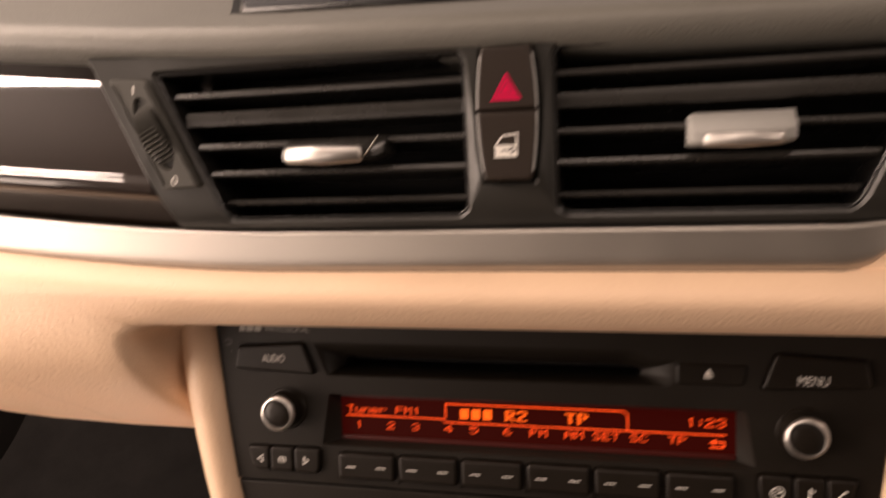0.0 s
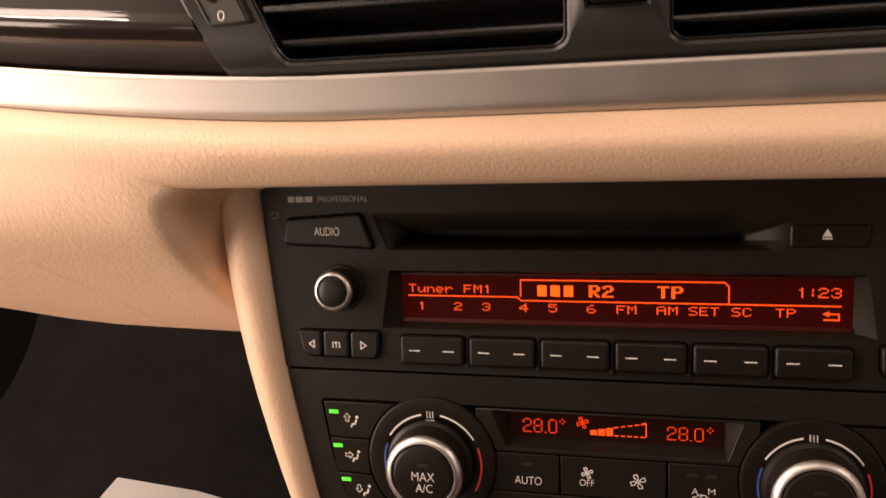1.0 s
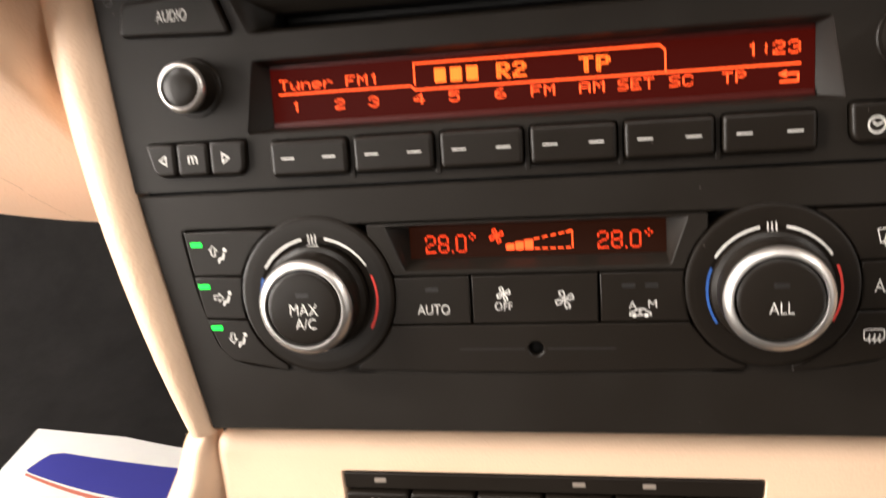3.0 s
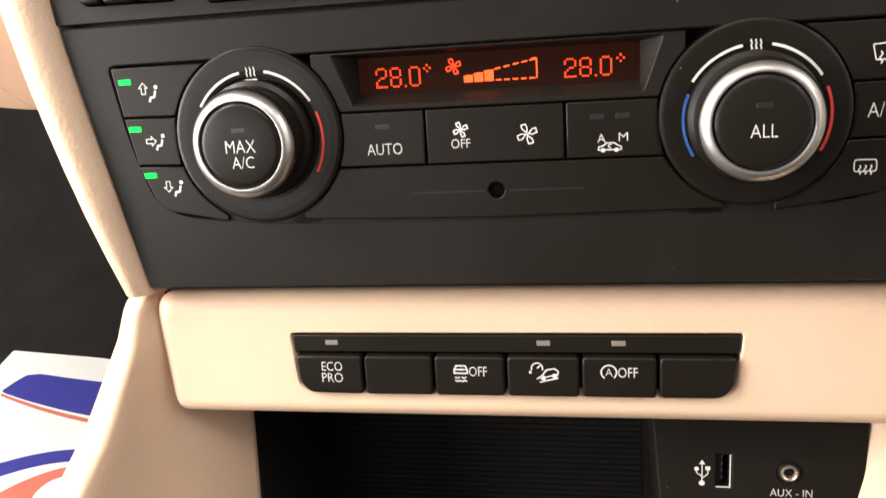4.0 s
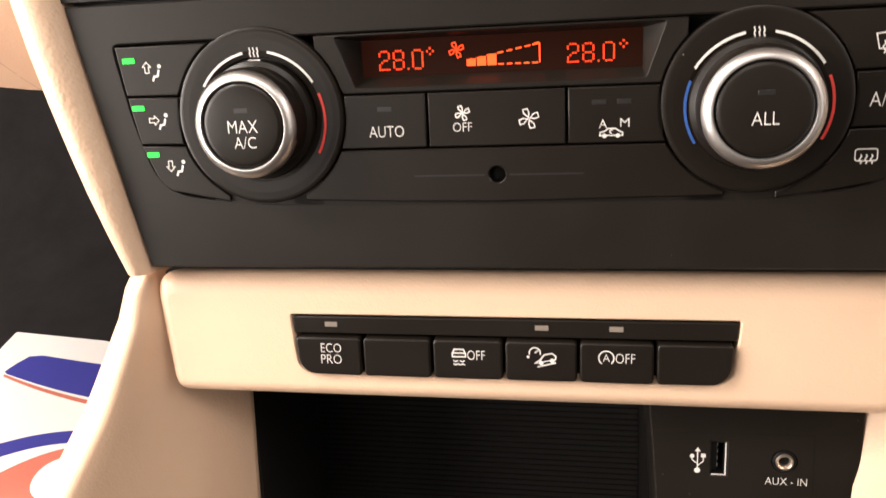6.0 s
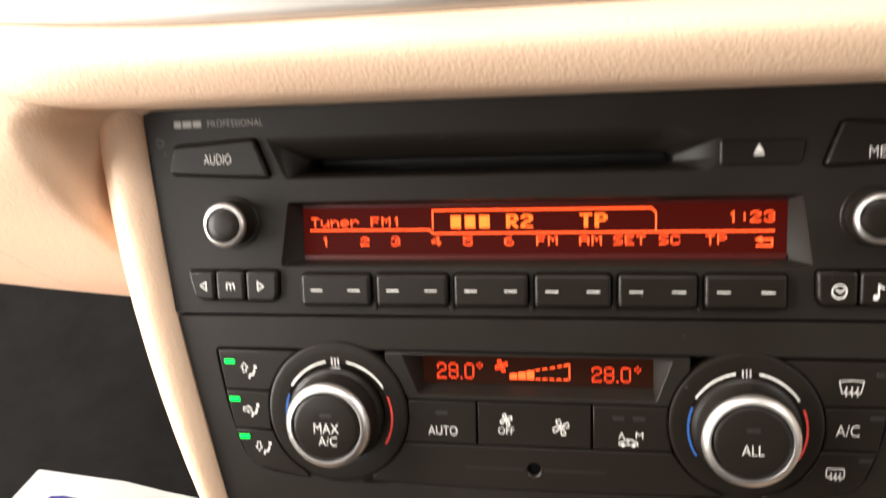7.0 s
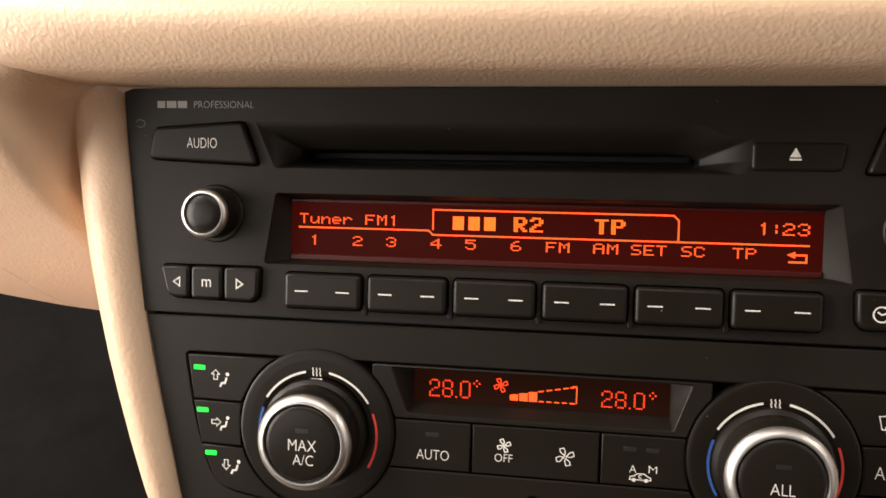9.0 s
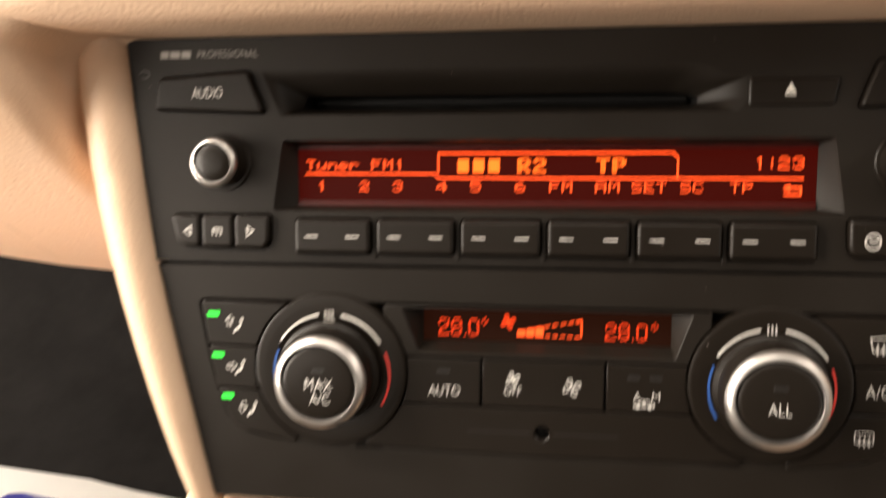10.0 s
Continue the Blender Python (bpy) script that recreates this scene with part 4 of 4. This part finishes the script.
def padded(outline, holes, back, front, edge):
    """A padded plate: rounded outer rim, openings with a small chamfer."""
    bm = bmesh.new()
    edges = []
    steps = [(0.0, back)] + [(edge * (1 - math.cos(radians(a))), front + edge * (1 - math.sin(radians(a)))) for a in (0, 15, 30, 45, 60, 75, 90)]
    rows = [[bm.verts.new((x, y, z - 0.5 * d * min(1.0, max(0.0, (z + 122) / 12)))) for x, z in (inset(outline, d) if d else outline)] for d, y in steps]
    n = len(outline)
    for a, b in zip(rows, rows[1:]):
        for i in range(n):
            bm.faces.new((a[i], a[(i + 1) % n], b[(i + 1) % n], b[i]))
    edges += [bm.edges.get((rows[-1][i], rows[-1][(i + 1) % n])) for i in range(n)]
    for ring in holes:
        a = [bm.verts.new((x, front, z)) for x, z in inset(ring, -0.6)]
        b = [bm.verts.new((x, front + 0.7, z)) for x, z in ring]
        c = [bm.verts.new((x, back, z)) for x, z in ring]
        m = len(ring)
        edges += [bm.edges.new((a[i], a[(i + 1) % m])) for i in range(m)]
        for p, q in ((a, b), (b, c)):
            for i in range(m):
                bm.faces.new((p[i], p[(i + 1) % m], q[(i + 1) % m], q[i]))
    bmesh.ops.triangle_fill(bm, use_beauty=True, use_dissolve=False, edges=edges)
    return bm


part("skin", padded(so, [hole], 42, 6.6, 5.0), HIDE_FINE, shelf, angle=60)
part("joint", plate(inset(so, -1.1), [inset(so, 0.6)], 13.4, 34, 0.1), DEEP, shelf, "dark joint round the padded panel")
part("switch_tray", key(inset(hole, -0.5), 30, 14, 0.2), DEEP, shelf)
bar = part("indicator_bar", key(rounded([(-73.2, -115.2), (-72.8, -121.2), (72.8, -121.2), (73.2, -115.2)], 0.5, 2), 16, 6.8, 0.4), KEYBLACK, shelf)
for x in (-59.5, 12.2, 36.0):
    part("indicator", key(rounded(rect(x - 2.2, x + 2.2, -118.7, -117.0), 0.2), 8, 6.6, 0.1), BEIGE_LED, bar, "unlit pale indicator")
for i in range(6):
    a, b = -72.2 + 24.16 * i, -72.2 + 24.16 * i + 23.2
    if i == 0:
        pts, r = [(a, -122.0), (a + 0.8, -131.5), (a + 4, -135.4), (b, -135.6), (b, -122.0)], [1.5, 2, 3, 1.5, 1.5]
    elif i == 5:
        pts, r = [(a, -122.0), (a, -135.6), (b - 4, -135.4), (b - 0.8, -131.5), (b, -122.0)], [1.5, 1.5, 3, 2, 1.5]
    else:
        pts, r = rect(a, b, -135.6, -122.0), 1.5
    k = part("switch", key(rounded(pts, r, 3), 16, 4.6, 0.8), KEYBLACK, shelf)
    y, c = 4.48, (a + b) / 2
    if i == 0:
        part("lettering", words("ECO", -63.0, -55.8, -127.2, -124.0, y), PRINT, k)
        part("lettering", words("PRO", -63.2, -55.9, -131.3, -128.0, y), PRINT, k)
    elif i == 2:
        part("lettering", words("OFF", -12.3, -6.4, -128.6, -125.3, y), PRINT, k)
        cx, cz = -15.1, -126.7
        part("symbol", merged(strokes([[(cx - 2.2, cz - 0.9), (cx - 2.2, cz + 0.3), (cx - 1.5, cz + 1.7), (cx + 1.5, cz + 1.7), (cx + 2.2, cz + 0.3), (cx + 2.2, cz - 0.9), (cx - 2.2, cz - 0.9)], [(cx - 2.2, cz + 0.4), (cx + 2.2, cz + 0.4)]], 0.5, y),
                              strokes([[(cx - 2 + 0.8 * j + d, cz - 2.2 - 0.5 * (j % 2)) for j in range(3)] for d in (0, 2.2)] + [[(cx - 2 + 0.8 * j, cz - 3.4 - 0.4 * (j % 2)) for j in range(6)]], 0.4, y)), PRINT, k)
    elif i == 3:
        part("symbol", merged(strokes([arc(10.0, -125.6, 1.8, -20, 200, 12), [(10.0, -125.6), (11.1, -124.7)]], 0.42, y),
                              strokes([[(10.0, -129.2), (11.8, -127.9), (13.0, -126.2), (15.6, -125.7), (16.8, -126.7), (16.6, -127.8), (10.0, -129.2)], [(10.8, -130.4), (16.8, -128.9)]], 0.45, y),
                              blocks([arc(7.8, -127.0, 0.5, 0, 340, 8), arc(12.0, -129.0, 0.8, 0, 340, 8), arc(15.6, -128.2, 0.8, 0, 340, 8)], y - 0.02)), PRINT, k)
    elif i == 4:
        part("lettering", words("OFF", 35.7, 41.8, -128.5, -125.2, y), PRINT, k)
        part("lettering", words("A", 31.7, 33.9, -128.0, -125.5, y), PRINT, k)
        part("symbol", strokes([arc(32.8, -126.8, 2.4, -50, 235, 18)], 0.45, y), PRINT, k)

# ---- open cubby with sockets ----
cubby = thing("storage_cubby", (0, 60, -190), "open black storage cubby with ribbed back and sockets", "storage cubby")
part("back", key(rect(-104, 60, -265, -140), 104, 96, 0.5), CUBBY, cubby)
part("cubby_side", key(rect(-108, -103.6, -265, -143), 104, 33, 0.6), CUBBY, cubby)
part("cubby_roof", key(rect(-110, 118, -146, -141), 110, 24, 0.4), CUBBY, cubby)
part("cubby_floor", key(rect(-104, 60, -268, -262), 110, 10, 0.4), CUBBY, cubby)
for j in range(40):
    z = -149 - 2.7 * j
    part("rib", key(rounded(rect(-101, 48, z - 0.8, z + 0.8), 0.4, 2), 97, 95.2, 0.35), CUBBY, cubby)
blk_o = rounded([(47.2, -146), (51.5, -200), (55, -262), (116, -262), (116, -146)], [2, 20, 2, 2, 2], 5)
usb_hole, jack_hole, sock_hole = rect(68.2, 73.5, -174.9, -162.1), arc(91.9, -168.4, 3.9, 0, 345, 23), arc(83.8, -199.4, 15.9, 0, 352, 43)
block = part("socket_panel", plate(blk_o, [usb_hole, jack_hole, sock_hole], 20, 96, 0.4), BLACK, cubby)
part("module_seam", strokes([[(57.5, -159.2), (101, -158.4), (101.4, -180)]], 0.28, 19.93), DEEP, block)
usb = part("usb_port", plate(rect(67.95, 73.15, -174.75, -162.05), [rect(68.5, 72.6, -174.2, -162.6)], 20.4, 34, 0.1), DEEP, block, "dark metal shell of a charging port")
part("tongue", key(rect(68.6, 70.3, -173.6, -163.2), 34, 21.5, 0.2), DEEP, usb)
for j in range(4):
    part("contact", key(rect(70.35, 70.75, -172.5 + 2.6 * j, -171.3 + 2.6 * j), 30, 22, 0.1), RING, usb)
# Print-white strip drawn where the port's right and bottom edges catch light.
part("shell_glint", strokes([[(73.0, -162.4), (73.0, -174.5), (68.4, -174.5)]], 0.42, 20.2), PRINT, usb, "white strip standing in for the glint on the port shell")
part("port_back", key(rect(67.5, 73.6, -175.2, -161.6), 36, 33.5, 0.1), DEEP, usb)
ux, uz = 63.8, -169.4
part("symbol", merged(strokes([[(ux, uz - 3.4), (ux, uz + 3.6)], [(ux, uz - 2.0), (ux + 1.9, uz - 0.2), (ux + 1.9, uz + 1.3)], [(ux, uz - 1.2), (ux - 1.8, uz + 0.2), (ux - 1.8, uz + 1.2)]], 0.36, 19.9),
                      blocks([arc(ux, uz - 3.7, 1.0, 0, 340, 10), [(ux - 1.0, uz + 3.4), (ux + 1.0, uz + 3.4), (ux, uz + 5.0)], rect(ux + 1.1, ux + 2.7, uz + 1.2, uz + 2.6), arc(ux - 1.8, uz + 1.6, 0.8, 0, 340, 8)], 19.88)), PRINT, block)
jack = part("aux_socket", turned(91.9, -168.4, [(3.85, 34), (3.85, 20.2), (3.5, 19.5), (3.0, 19.6), (2.9, 20.4), (2.9, 30)], 28), SATIN, block)
part("barrel", turned(91.9, -168.4, [(2.95, 26), (2.95, 19.6), (2.75, 19.1), (2.3, 19.05), (1.9, 19.6), (1.7, 22), (1.65, 30)], 28), COPPER, jack, "bright metal barrel")
part("socket_hole", turned(91.9, -168.4, [(1.72, 30), (1.72, 20.9), (0.3, 20.8)], 20), DEEP, jack)
part("lettering", words("AUX - IN", 86.0, 99.4, -177.1, -174.4, 19.87), PRINT, block)
sock = part("power_socket", loops([[(83.8 + r * math.cos(2 * math.pi * q / 48), y, -199.4 + r * math.sin(2 * math.pi * q / 48)) for q in range(48)]
                                   for r, y in ((15.8, 60), (15.8, 19), (15.2, 17.6), (13.6, 17.2), (12.8, 17.8), (12.6, 19.5), (11.2, 20.4), (11.0, 22), (10.8, 60))], False, False), SATIN, block, "round black power socket rim")
part("socket_lid", turned(83.8, -199.4, [(10.9, 40), (10.9, 21.6), (10.4, 21.0), (0.4, 20.6)], 40), KEYBLACK, sock)

# ---- air vents ----
VY, VX = -40.0, 3.0
vents = thing("air_vent_panel", (VX, -38, 148), "dark grey centre air vent panel with two louvred vents", "air vent panel")
LV = [(-146.3, 178.0), (-119.0, 119.5), (-116, 116.2), (-17.5, 116.2), (-13.6, 119), (-13.6, 175.5), (-16, 178.4)]
LV = [(x - VX, z) for x, z in LV]
lv = rounded(LV, [2, 3, 2, 3, 2, 2, 2], 4)
rv = mirrored(lv)
WP = [(x + 1.4 - VX, z) for x, z in [(-168.5, 177.0), (-149.8, 176.0), (-127.6, 130.6), (-144.5, 129.8)]]
fr = [(x - VX, z) for x, z in [(-178.6, 186.6), (-140.8, 111.6)]]
slant = lambda f: (fr[0][0] + (fr[1][0] - fr[0][0]) * f, fr[0][1] + (fr[1][1] - fr[0][1]) * f)
foot = [slant(f) for f in (0.66, 0.75, 0.84, 0.92)]
frame_o = rounded([fr[0], *foot, fr[1], (-fr[1][0], 111.6), *[(-x, z) for x, z in foot[::-1]], (-fr[0][0], 178.0), (0, 181.0)], [1, 0, 0, 0, 0, 4, 4, 0, 0, 0, 0, 1, 0], 4)
sides = [(11.9 - 2.4 * ((z - 155.2) / 25.5) ** 2, z) for z in np.linspace(128.8, 179.2, 13)]
sw_o = [(-x, z) for x, z in sides] + sides[::-1]
move = lambda pts: [(x + VX, z) for x, z in pts]
whole = plate(move(frame_o), [move(lv), move(rv), move(sw_o)], VY, VY + 30, 1.3)


def tucked(bm):
    """The foot of the vent panel curves back under itself."""
    for v in bm.verts:
        v.co.y += 8.0 * (max(0.0, 137 - v.co.z) / 25) ** 2
    return bm


part("frame", tucked(whole), FRAME, vents)
part("vent_back", key(move(rect(-150, 150, 112, 180)), 40, 8, 0.3), DEEP, vents)


def slat_ends(z, side):
    a, b = float(np.interp(z, [116.2, 119.5, 178], [-115.0, -120.5, -147.8])) + 1.4, -15.2
    return (a, b) if side < 0 else (-b, -a)


for side in (-1, 1):
    vent = part("louvre", tucked(plate(move([(x, z) for x, z in (lv if side < 0 else rv)]), [move(inset(lv if side < 0 else rv, 1.2))], VY + 1.5, VY + 34, 0.4)), SATIN, vents, "louvred air outlet")
    for j, (z, h) in enumerate(((168.4, 1.4), (158.4, 3.1), (147.0, 1.4), (135.6, 1.4), (123.4, 1.3))):
        a, b = slat_ends(z, side)
        a, b = a + VX, b + VX
        prof4 = [(VY + 5.0, z - h), (VY + 4.2, z - h + 0.5), (VY + 4.0, z), (VY + 4.4, z + h - 0.5), (VY + 5.4, z + h), (VY + 9, z + 0.4), (VY + 28, z - 3.0), (VY + 28, z - 4.2), (VY + 9, z - 0.9)]
        part("slat", tucked(swept(prof4, [(a, 0, 0, 1), (b, 0, 0, 1)])), VENTS, vent)
    tx, tz = (-68.3, 143.0) if side < 0 else (84.0, 143.6)
    w = 17.3 if side < 0 else 15.6
    up = 5.2 if side < 0 else 7.4
    sec = [(VY + 12, tz + up + 0.2), (VY + 1.0, tz + up), (VY - 5.6, tz + 2.6), (VY - 7.0, tz + 0.5), (VY - 6.4, tz - 3.2), (VY - 3, tz - 4.4), (VY + 12, tz - 4.0)]
    # The right tab's plastic is paler, for the light it catches.
    tab = part("vent_tab", swept(sec, [(tx - w - 1.6, 2, 0, 0.86), (tx - w - 0.4, 0.4, 0, 0.97), (tx - w + 1, 0, 0, 1), (tx + w - 1, 0, 0, 1), (tx + w + 2.5, 1.2, 0.5, 0.94), *([(tx + w + 5.5, 4, 1.4, 0.8)] if side < 0 else [])]), VENTS if side < 0 else LIT_TAB, vent, "sliding tab of the vent")
    top = 1.5 if side < 0 else -0.2
    bar2 = [(VY - 6.0, tz + top + 0.1), (VY - 7.6, tz + top - 0.2), (VY - 8.3, tz + top - 2.2), (VY - 7.8, tz - 4.0), (VY - 6.0, tz - 4.8)]
    part("tab_trim", swept(bar2, [(tx - w + (1 if side < 0 else 3.6), 0.8, 0, 0.8), (tx - w + (2.2 if side < 0 else 4.6), 0, 0, 1), (tx, -0.5, -0.3, 1.05), (tx + w - 3, 0, 0, 1), (tx + w - 1.8, 0.8, 0, 0.8)]), RING, tab, "bright aluminium bar on the tab", angle=60)
    if side < 0:
        part("tab_edge", swept([(VY - 7.4, tz - 3.0), (VY - 8.0, tz - 2.4), (VY - 7.6, tz - 1.8), (VY - 7.0, tz - 2.2)], [(tx + w - 0.4, 0, 0, 0.6), (tx + w + 1.6, 0.2, 2.4, 1), (tx + w + 4.6, 1.4, 7.0, 0.7)]), ALU, tab)

for side in (-1, 1):
    sgn = lambda pts: pts if side < 0 else mirrored(pts)
    wp = rounded(WP, [2, 3, 2, 2], 3)
    wp_edges = [(-165.2 - VX, 174.2), (-143.2 - VX, 131.6), (-149.2 - VX, 173.4), (-127.6 - VX, 131.8)]
    cx, cz = -146.4 - VX, 153.2
    ux, uz = 0.437, -0.9
    oval = []
    for q in range(28):
        aa = 2 * math.pi * q / 28
        p, s2 = 16.4 * math.cos(aa), 5.2 * math.sin(aa)
        oval.append((cx + ux * p - uz * s2, cz + uz * p + ux * s2))
    wheel_plate = part("wheel_plate", plate(move(sgn(wp)), [move(sgn(oval))], VY - 1.6, VY + 8, 0.7), PLATE, vents, "dark plate round the vent wheel")
    for (ax, az), (bx, bz) in ((wp_edges[0], wp_edges[1]), (wp_edges[2], wp_edges[3])):
        d = 0.9 if ax < -145 - VX + 1 and az > 170 and ax < -160 - VX else -0.9
        part("border", key(move(sgn([(ax, az), (ax + d, az), (bx + d, bz), (bx, bz)])), VY, VY - 2.3, 0.3), PLATE, wheel_plate)
    # knurled thumbwheel, its axis across the slanted slot
    R, rows = 17.0, []
    for s2, rr in ((-4.5, R - 1.4), (-4.0, R), (4.0, R), (4.5, R - 1.4)):
        ring = []
        for q in range(108):
            aa = 2 * math.pi * q / 108
            rad = rr - (1.5 if q % 2 else 0)
            p, yy = rad * math.cos(aa), rad * math.sin(aa)
            x, z = cx + ux * p - uz * s2, cz + uz * p + ux * s2
            ring.append(((x if side < 0 else -x) + VX, VY + 10.8 + yy, z))
        rows.append(ring)
    part("thumbwheel", loops(rows, True, True), RUBBER, wheel_plate, "ribbed thumbwheel", angle=20)
    if side < 0:
        part("lettering", words("0", -139.1, -136.2, 131.6, 135.2, VY - 1.75), PRINT, wheel_plate)
        part("lettering", words("I", -155.2, -154.5, 170.0, 173.4, VY - 1.75), PRINT, wheel_plate)

def barrel(z):
    """Half the width of the bulging switch pair at a height."""
    return 11.3 - 2.4 * ((z - 155.2) / 25.5) ** 2


def edged_switch(name, z0, z1, top, label):
    """One rocker of the barrel-shaped pair; pale outer rims carry their highlight in the colour."""
    zs = [z0 + (z1 - z0) * j / 8 for j in range(9)]
    pts = [(-barrel(z), z) for z in zs] + [(barrel(z), z) for z in zs[::-1]]
    r = [0.0] * 18
    r[8 if top else 0] = r[9 if top else 17] = 2.2
    k = part(name, key(rounded(move(pts), r, 4), VY + 10, VY - 3.0, 1.2), SWITCH, vents, label)
    a, b = (z0 + 0.3, z1 - 3.0) if top else (z0 + 3.0, z1 - 0.3)
    zs = [a + (b - a) * j / 8 for j in range(9)]
    for s2 in (-1, 1):
        strip = [(s2 * (barrel(z) - 1.15), z) for z in zs] + [(s2 * (barrel(z) + 0.1), z) for z in zs[::-1]]
        part("rim", key(move(strip), VY, VY - 2.75, 0.4), RIM_HIGHLIGHT, k, "rim with its highlight put into the pale colour")
    return k


hz = edged_switch("hazard_button", 155.5, 178.6, True, "hazard warning button with a lit red triangle")
tri = lambda s: [(VX + 0.0, 162.8 + 6.2 * s), (VX - 5.7 * s, 162.8 - 4.0 * s), (VX + 5.7 * s, 162.8 - 4.0 * s)]
t3 = lambda s: [*tri(s), tri(s)[0]]
part("warning_triangle", blocks([tri(1.0)], VY - 3.25), HAZARD, hz)
part("triangle_lines", strokes([t3(0.72), t3(0.36)], 0.4, VY - 3.32), TRILINE, hz)
lock = edged_switch("door_lock_button", 129.4, 154.9, False, "door lock button with a white car door symbol")
dx, dz = VX - 0.2, 142.2
part("symbol", merged(blocks([[(dx - 4.4, dz - 4.2), (dx + 4.0, dz - 4.2), (dx + 4.0, dz + 0.3), (dx - 4.4, dz + 0.3)]], VY - 3.3), strokes([[(dx - 4.2, dz + 0.2), (dx - 1.6, dz + 3.6), (dx + 3.8, dz + 4.2), (dx + 3.8, dz)]], 0.6, VY - 3.3)), PRINT, lock)
part("symbol", strokes([[(dx - 2.0, dz - 1.6), (dx + 1.4, dz - 1.6)], arc(dx + 2.2, dz - 1.6, 0.9, 0, 360, 10)], 0.6, VY - 3.34), SATIN, lock)

# ---- lacquered trim beside the vents ----
prof_t = [(20, 108), (17.0, 109.5), (11.5, 114.5), (6.0, 120), (1.6, 124.2), (-0.3, 126.3), (-1.3, 127.5), (-1.8, 128.5), (-1.95, 129.4), (-1.85, 130.4), (-1.5, 131.6), (-0.9, 132.9), (0.0, 134.5), (0.02, 134.6), (0.9, 139.2), (2.2, 145), (3.43, 150), (4.7, 155), (6.0, 160), (7.33, 165), (8.97, 171), (10.67, 177), (12.4, 183), (14.2, 189)]
rows = []
for dy, z in prof_t:
    end = -178.4 + (186.6 - z) * 0.504 - 0.4
    rows.append([(x, -38 + dy, z + lift(x) * 0.9) for x in (-620, -520, -430, -360, -310, -270, -240, -220, -205, -192)] + [(end, -38 + dy, z + lift(end) * 0.4)])
part("trim_panel", loops(rows, False, False, False), WOOD, dashboard, "dark glossy lacquered trim panel", angle=60)

# ---- paper mat on the floor ----
mat = new("paper_floor_mat")
tagged(mat, "white paper floor mat printed with blue and coral shapes", "floor mat")
mat.location = (-0.42, 0.08, -0.0728)
ORIGIN[mat.name] = Vector((-420, 80, -72.8))


def on_floor(name, pts, mat_, h, label=""):
    bm = bmesh.new()
    f = bm.faces.new([bm.verts.new((x, y, h)) for x, y in pts])
    if name == "sheet":
        ext = bmesh.ops.extrude_face_region(bm, geom=[f])
        for v in ext["geom"]:
            if isinstance(v, bmesh.types.BMVert):
                v.co.z -= 0.8
    return part(name, bm, mat_, mat, label)


def band(upper, lower, steps=24):
    """An inked band between two smooth curves, each through three places."""
    def curve(p):
        (x0, y0), (x1, y1), (x2, y2) = p
        for j in range(steps + 1):
            x = x0 + (x2 - x0) * j / steps
            yield x, y0 * (x - x1) * (x - x2) / ((x0 - x1) * (x0 - x2)) + y1 * (x - x0) * (x - x2) / ((x1 - x0) * (x1 - x2)) + y2 * (x - x0) * (x - x1) / ((x2 - x0) * (x2 - x1))
    return [*curve(upper), *list(curve(lower))[::-1]]


on_floor("sheet", rounded([(-641, 354), (-650, 291), (-676, 110), (-698, -190), (-250, -190), (-246, 298), (-459, 331), (-520, 343)], [3, 0, 40, 8, 8, 8, 0, 0], 4), PAPER, -72.0)
on_floor("blue_shape", [(-617, 292), (-609, 305), (-600, 315.5), (-584, 317.5), *band([(-584, 317.5), (-518, 308.5), (-390, 296)], [(-613, 289), (-535, 268), (-390, 248)])[1:]], INK_BLUE, -71.6, "blue printed shape")
on_floor("coral_line", band([(-615, 288), (-535, 265), (-390, 244)], [(-614, 284.5), (-535, 260.5), (-390, 238)]), INK_RED, -71.6)
on_floor("blue_arc", band([(-580, 187), (-527, 209), (-405, 209)], [(-575, 166), (-519, 194), (-405, 192)]), INK_BLUE, -71.6)
on_floor("coral_shape", band([(-558, 144), (-517, 180), (-405, 184)], [(-540, 62), (-486, 44), (-405, 54)]), INK_RED, -71.6, "coral printed shape")
on_floor("white_spot", arc(-476, 160, 24, 0, 350, 28), PAPER, -71.2)
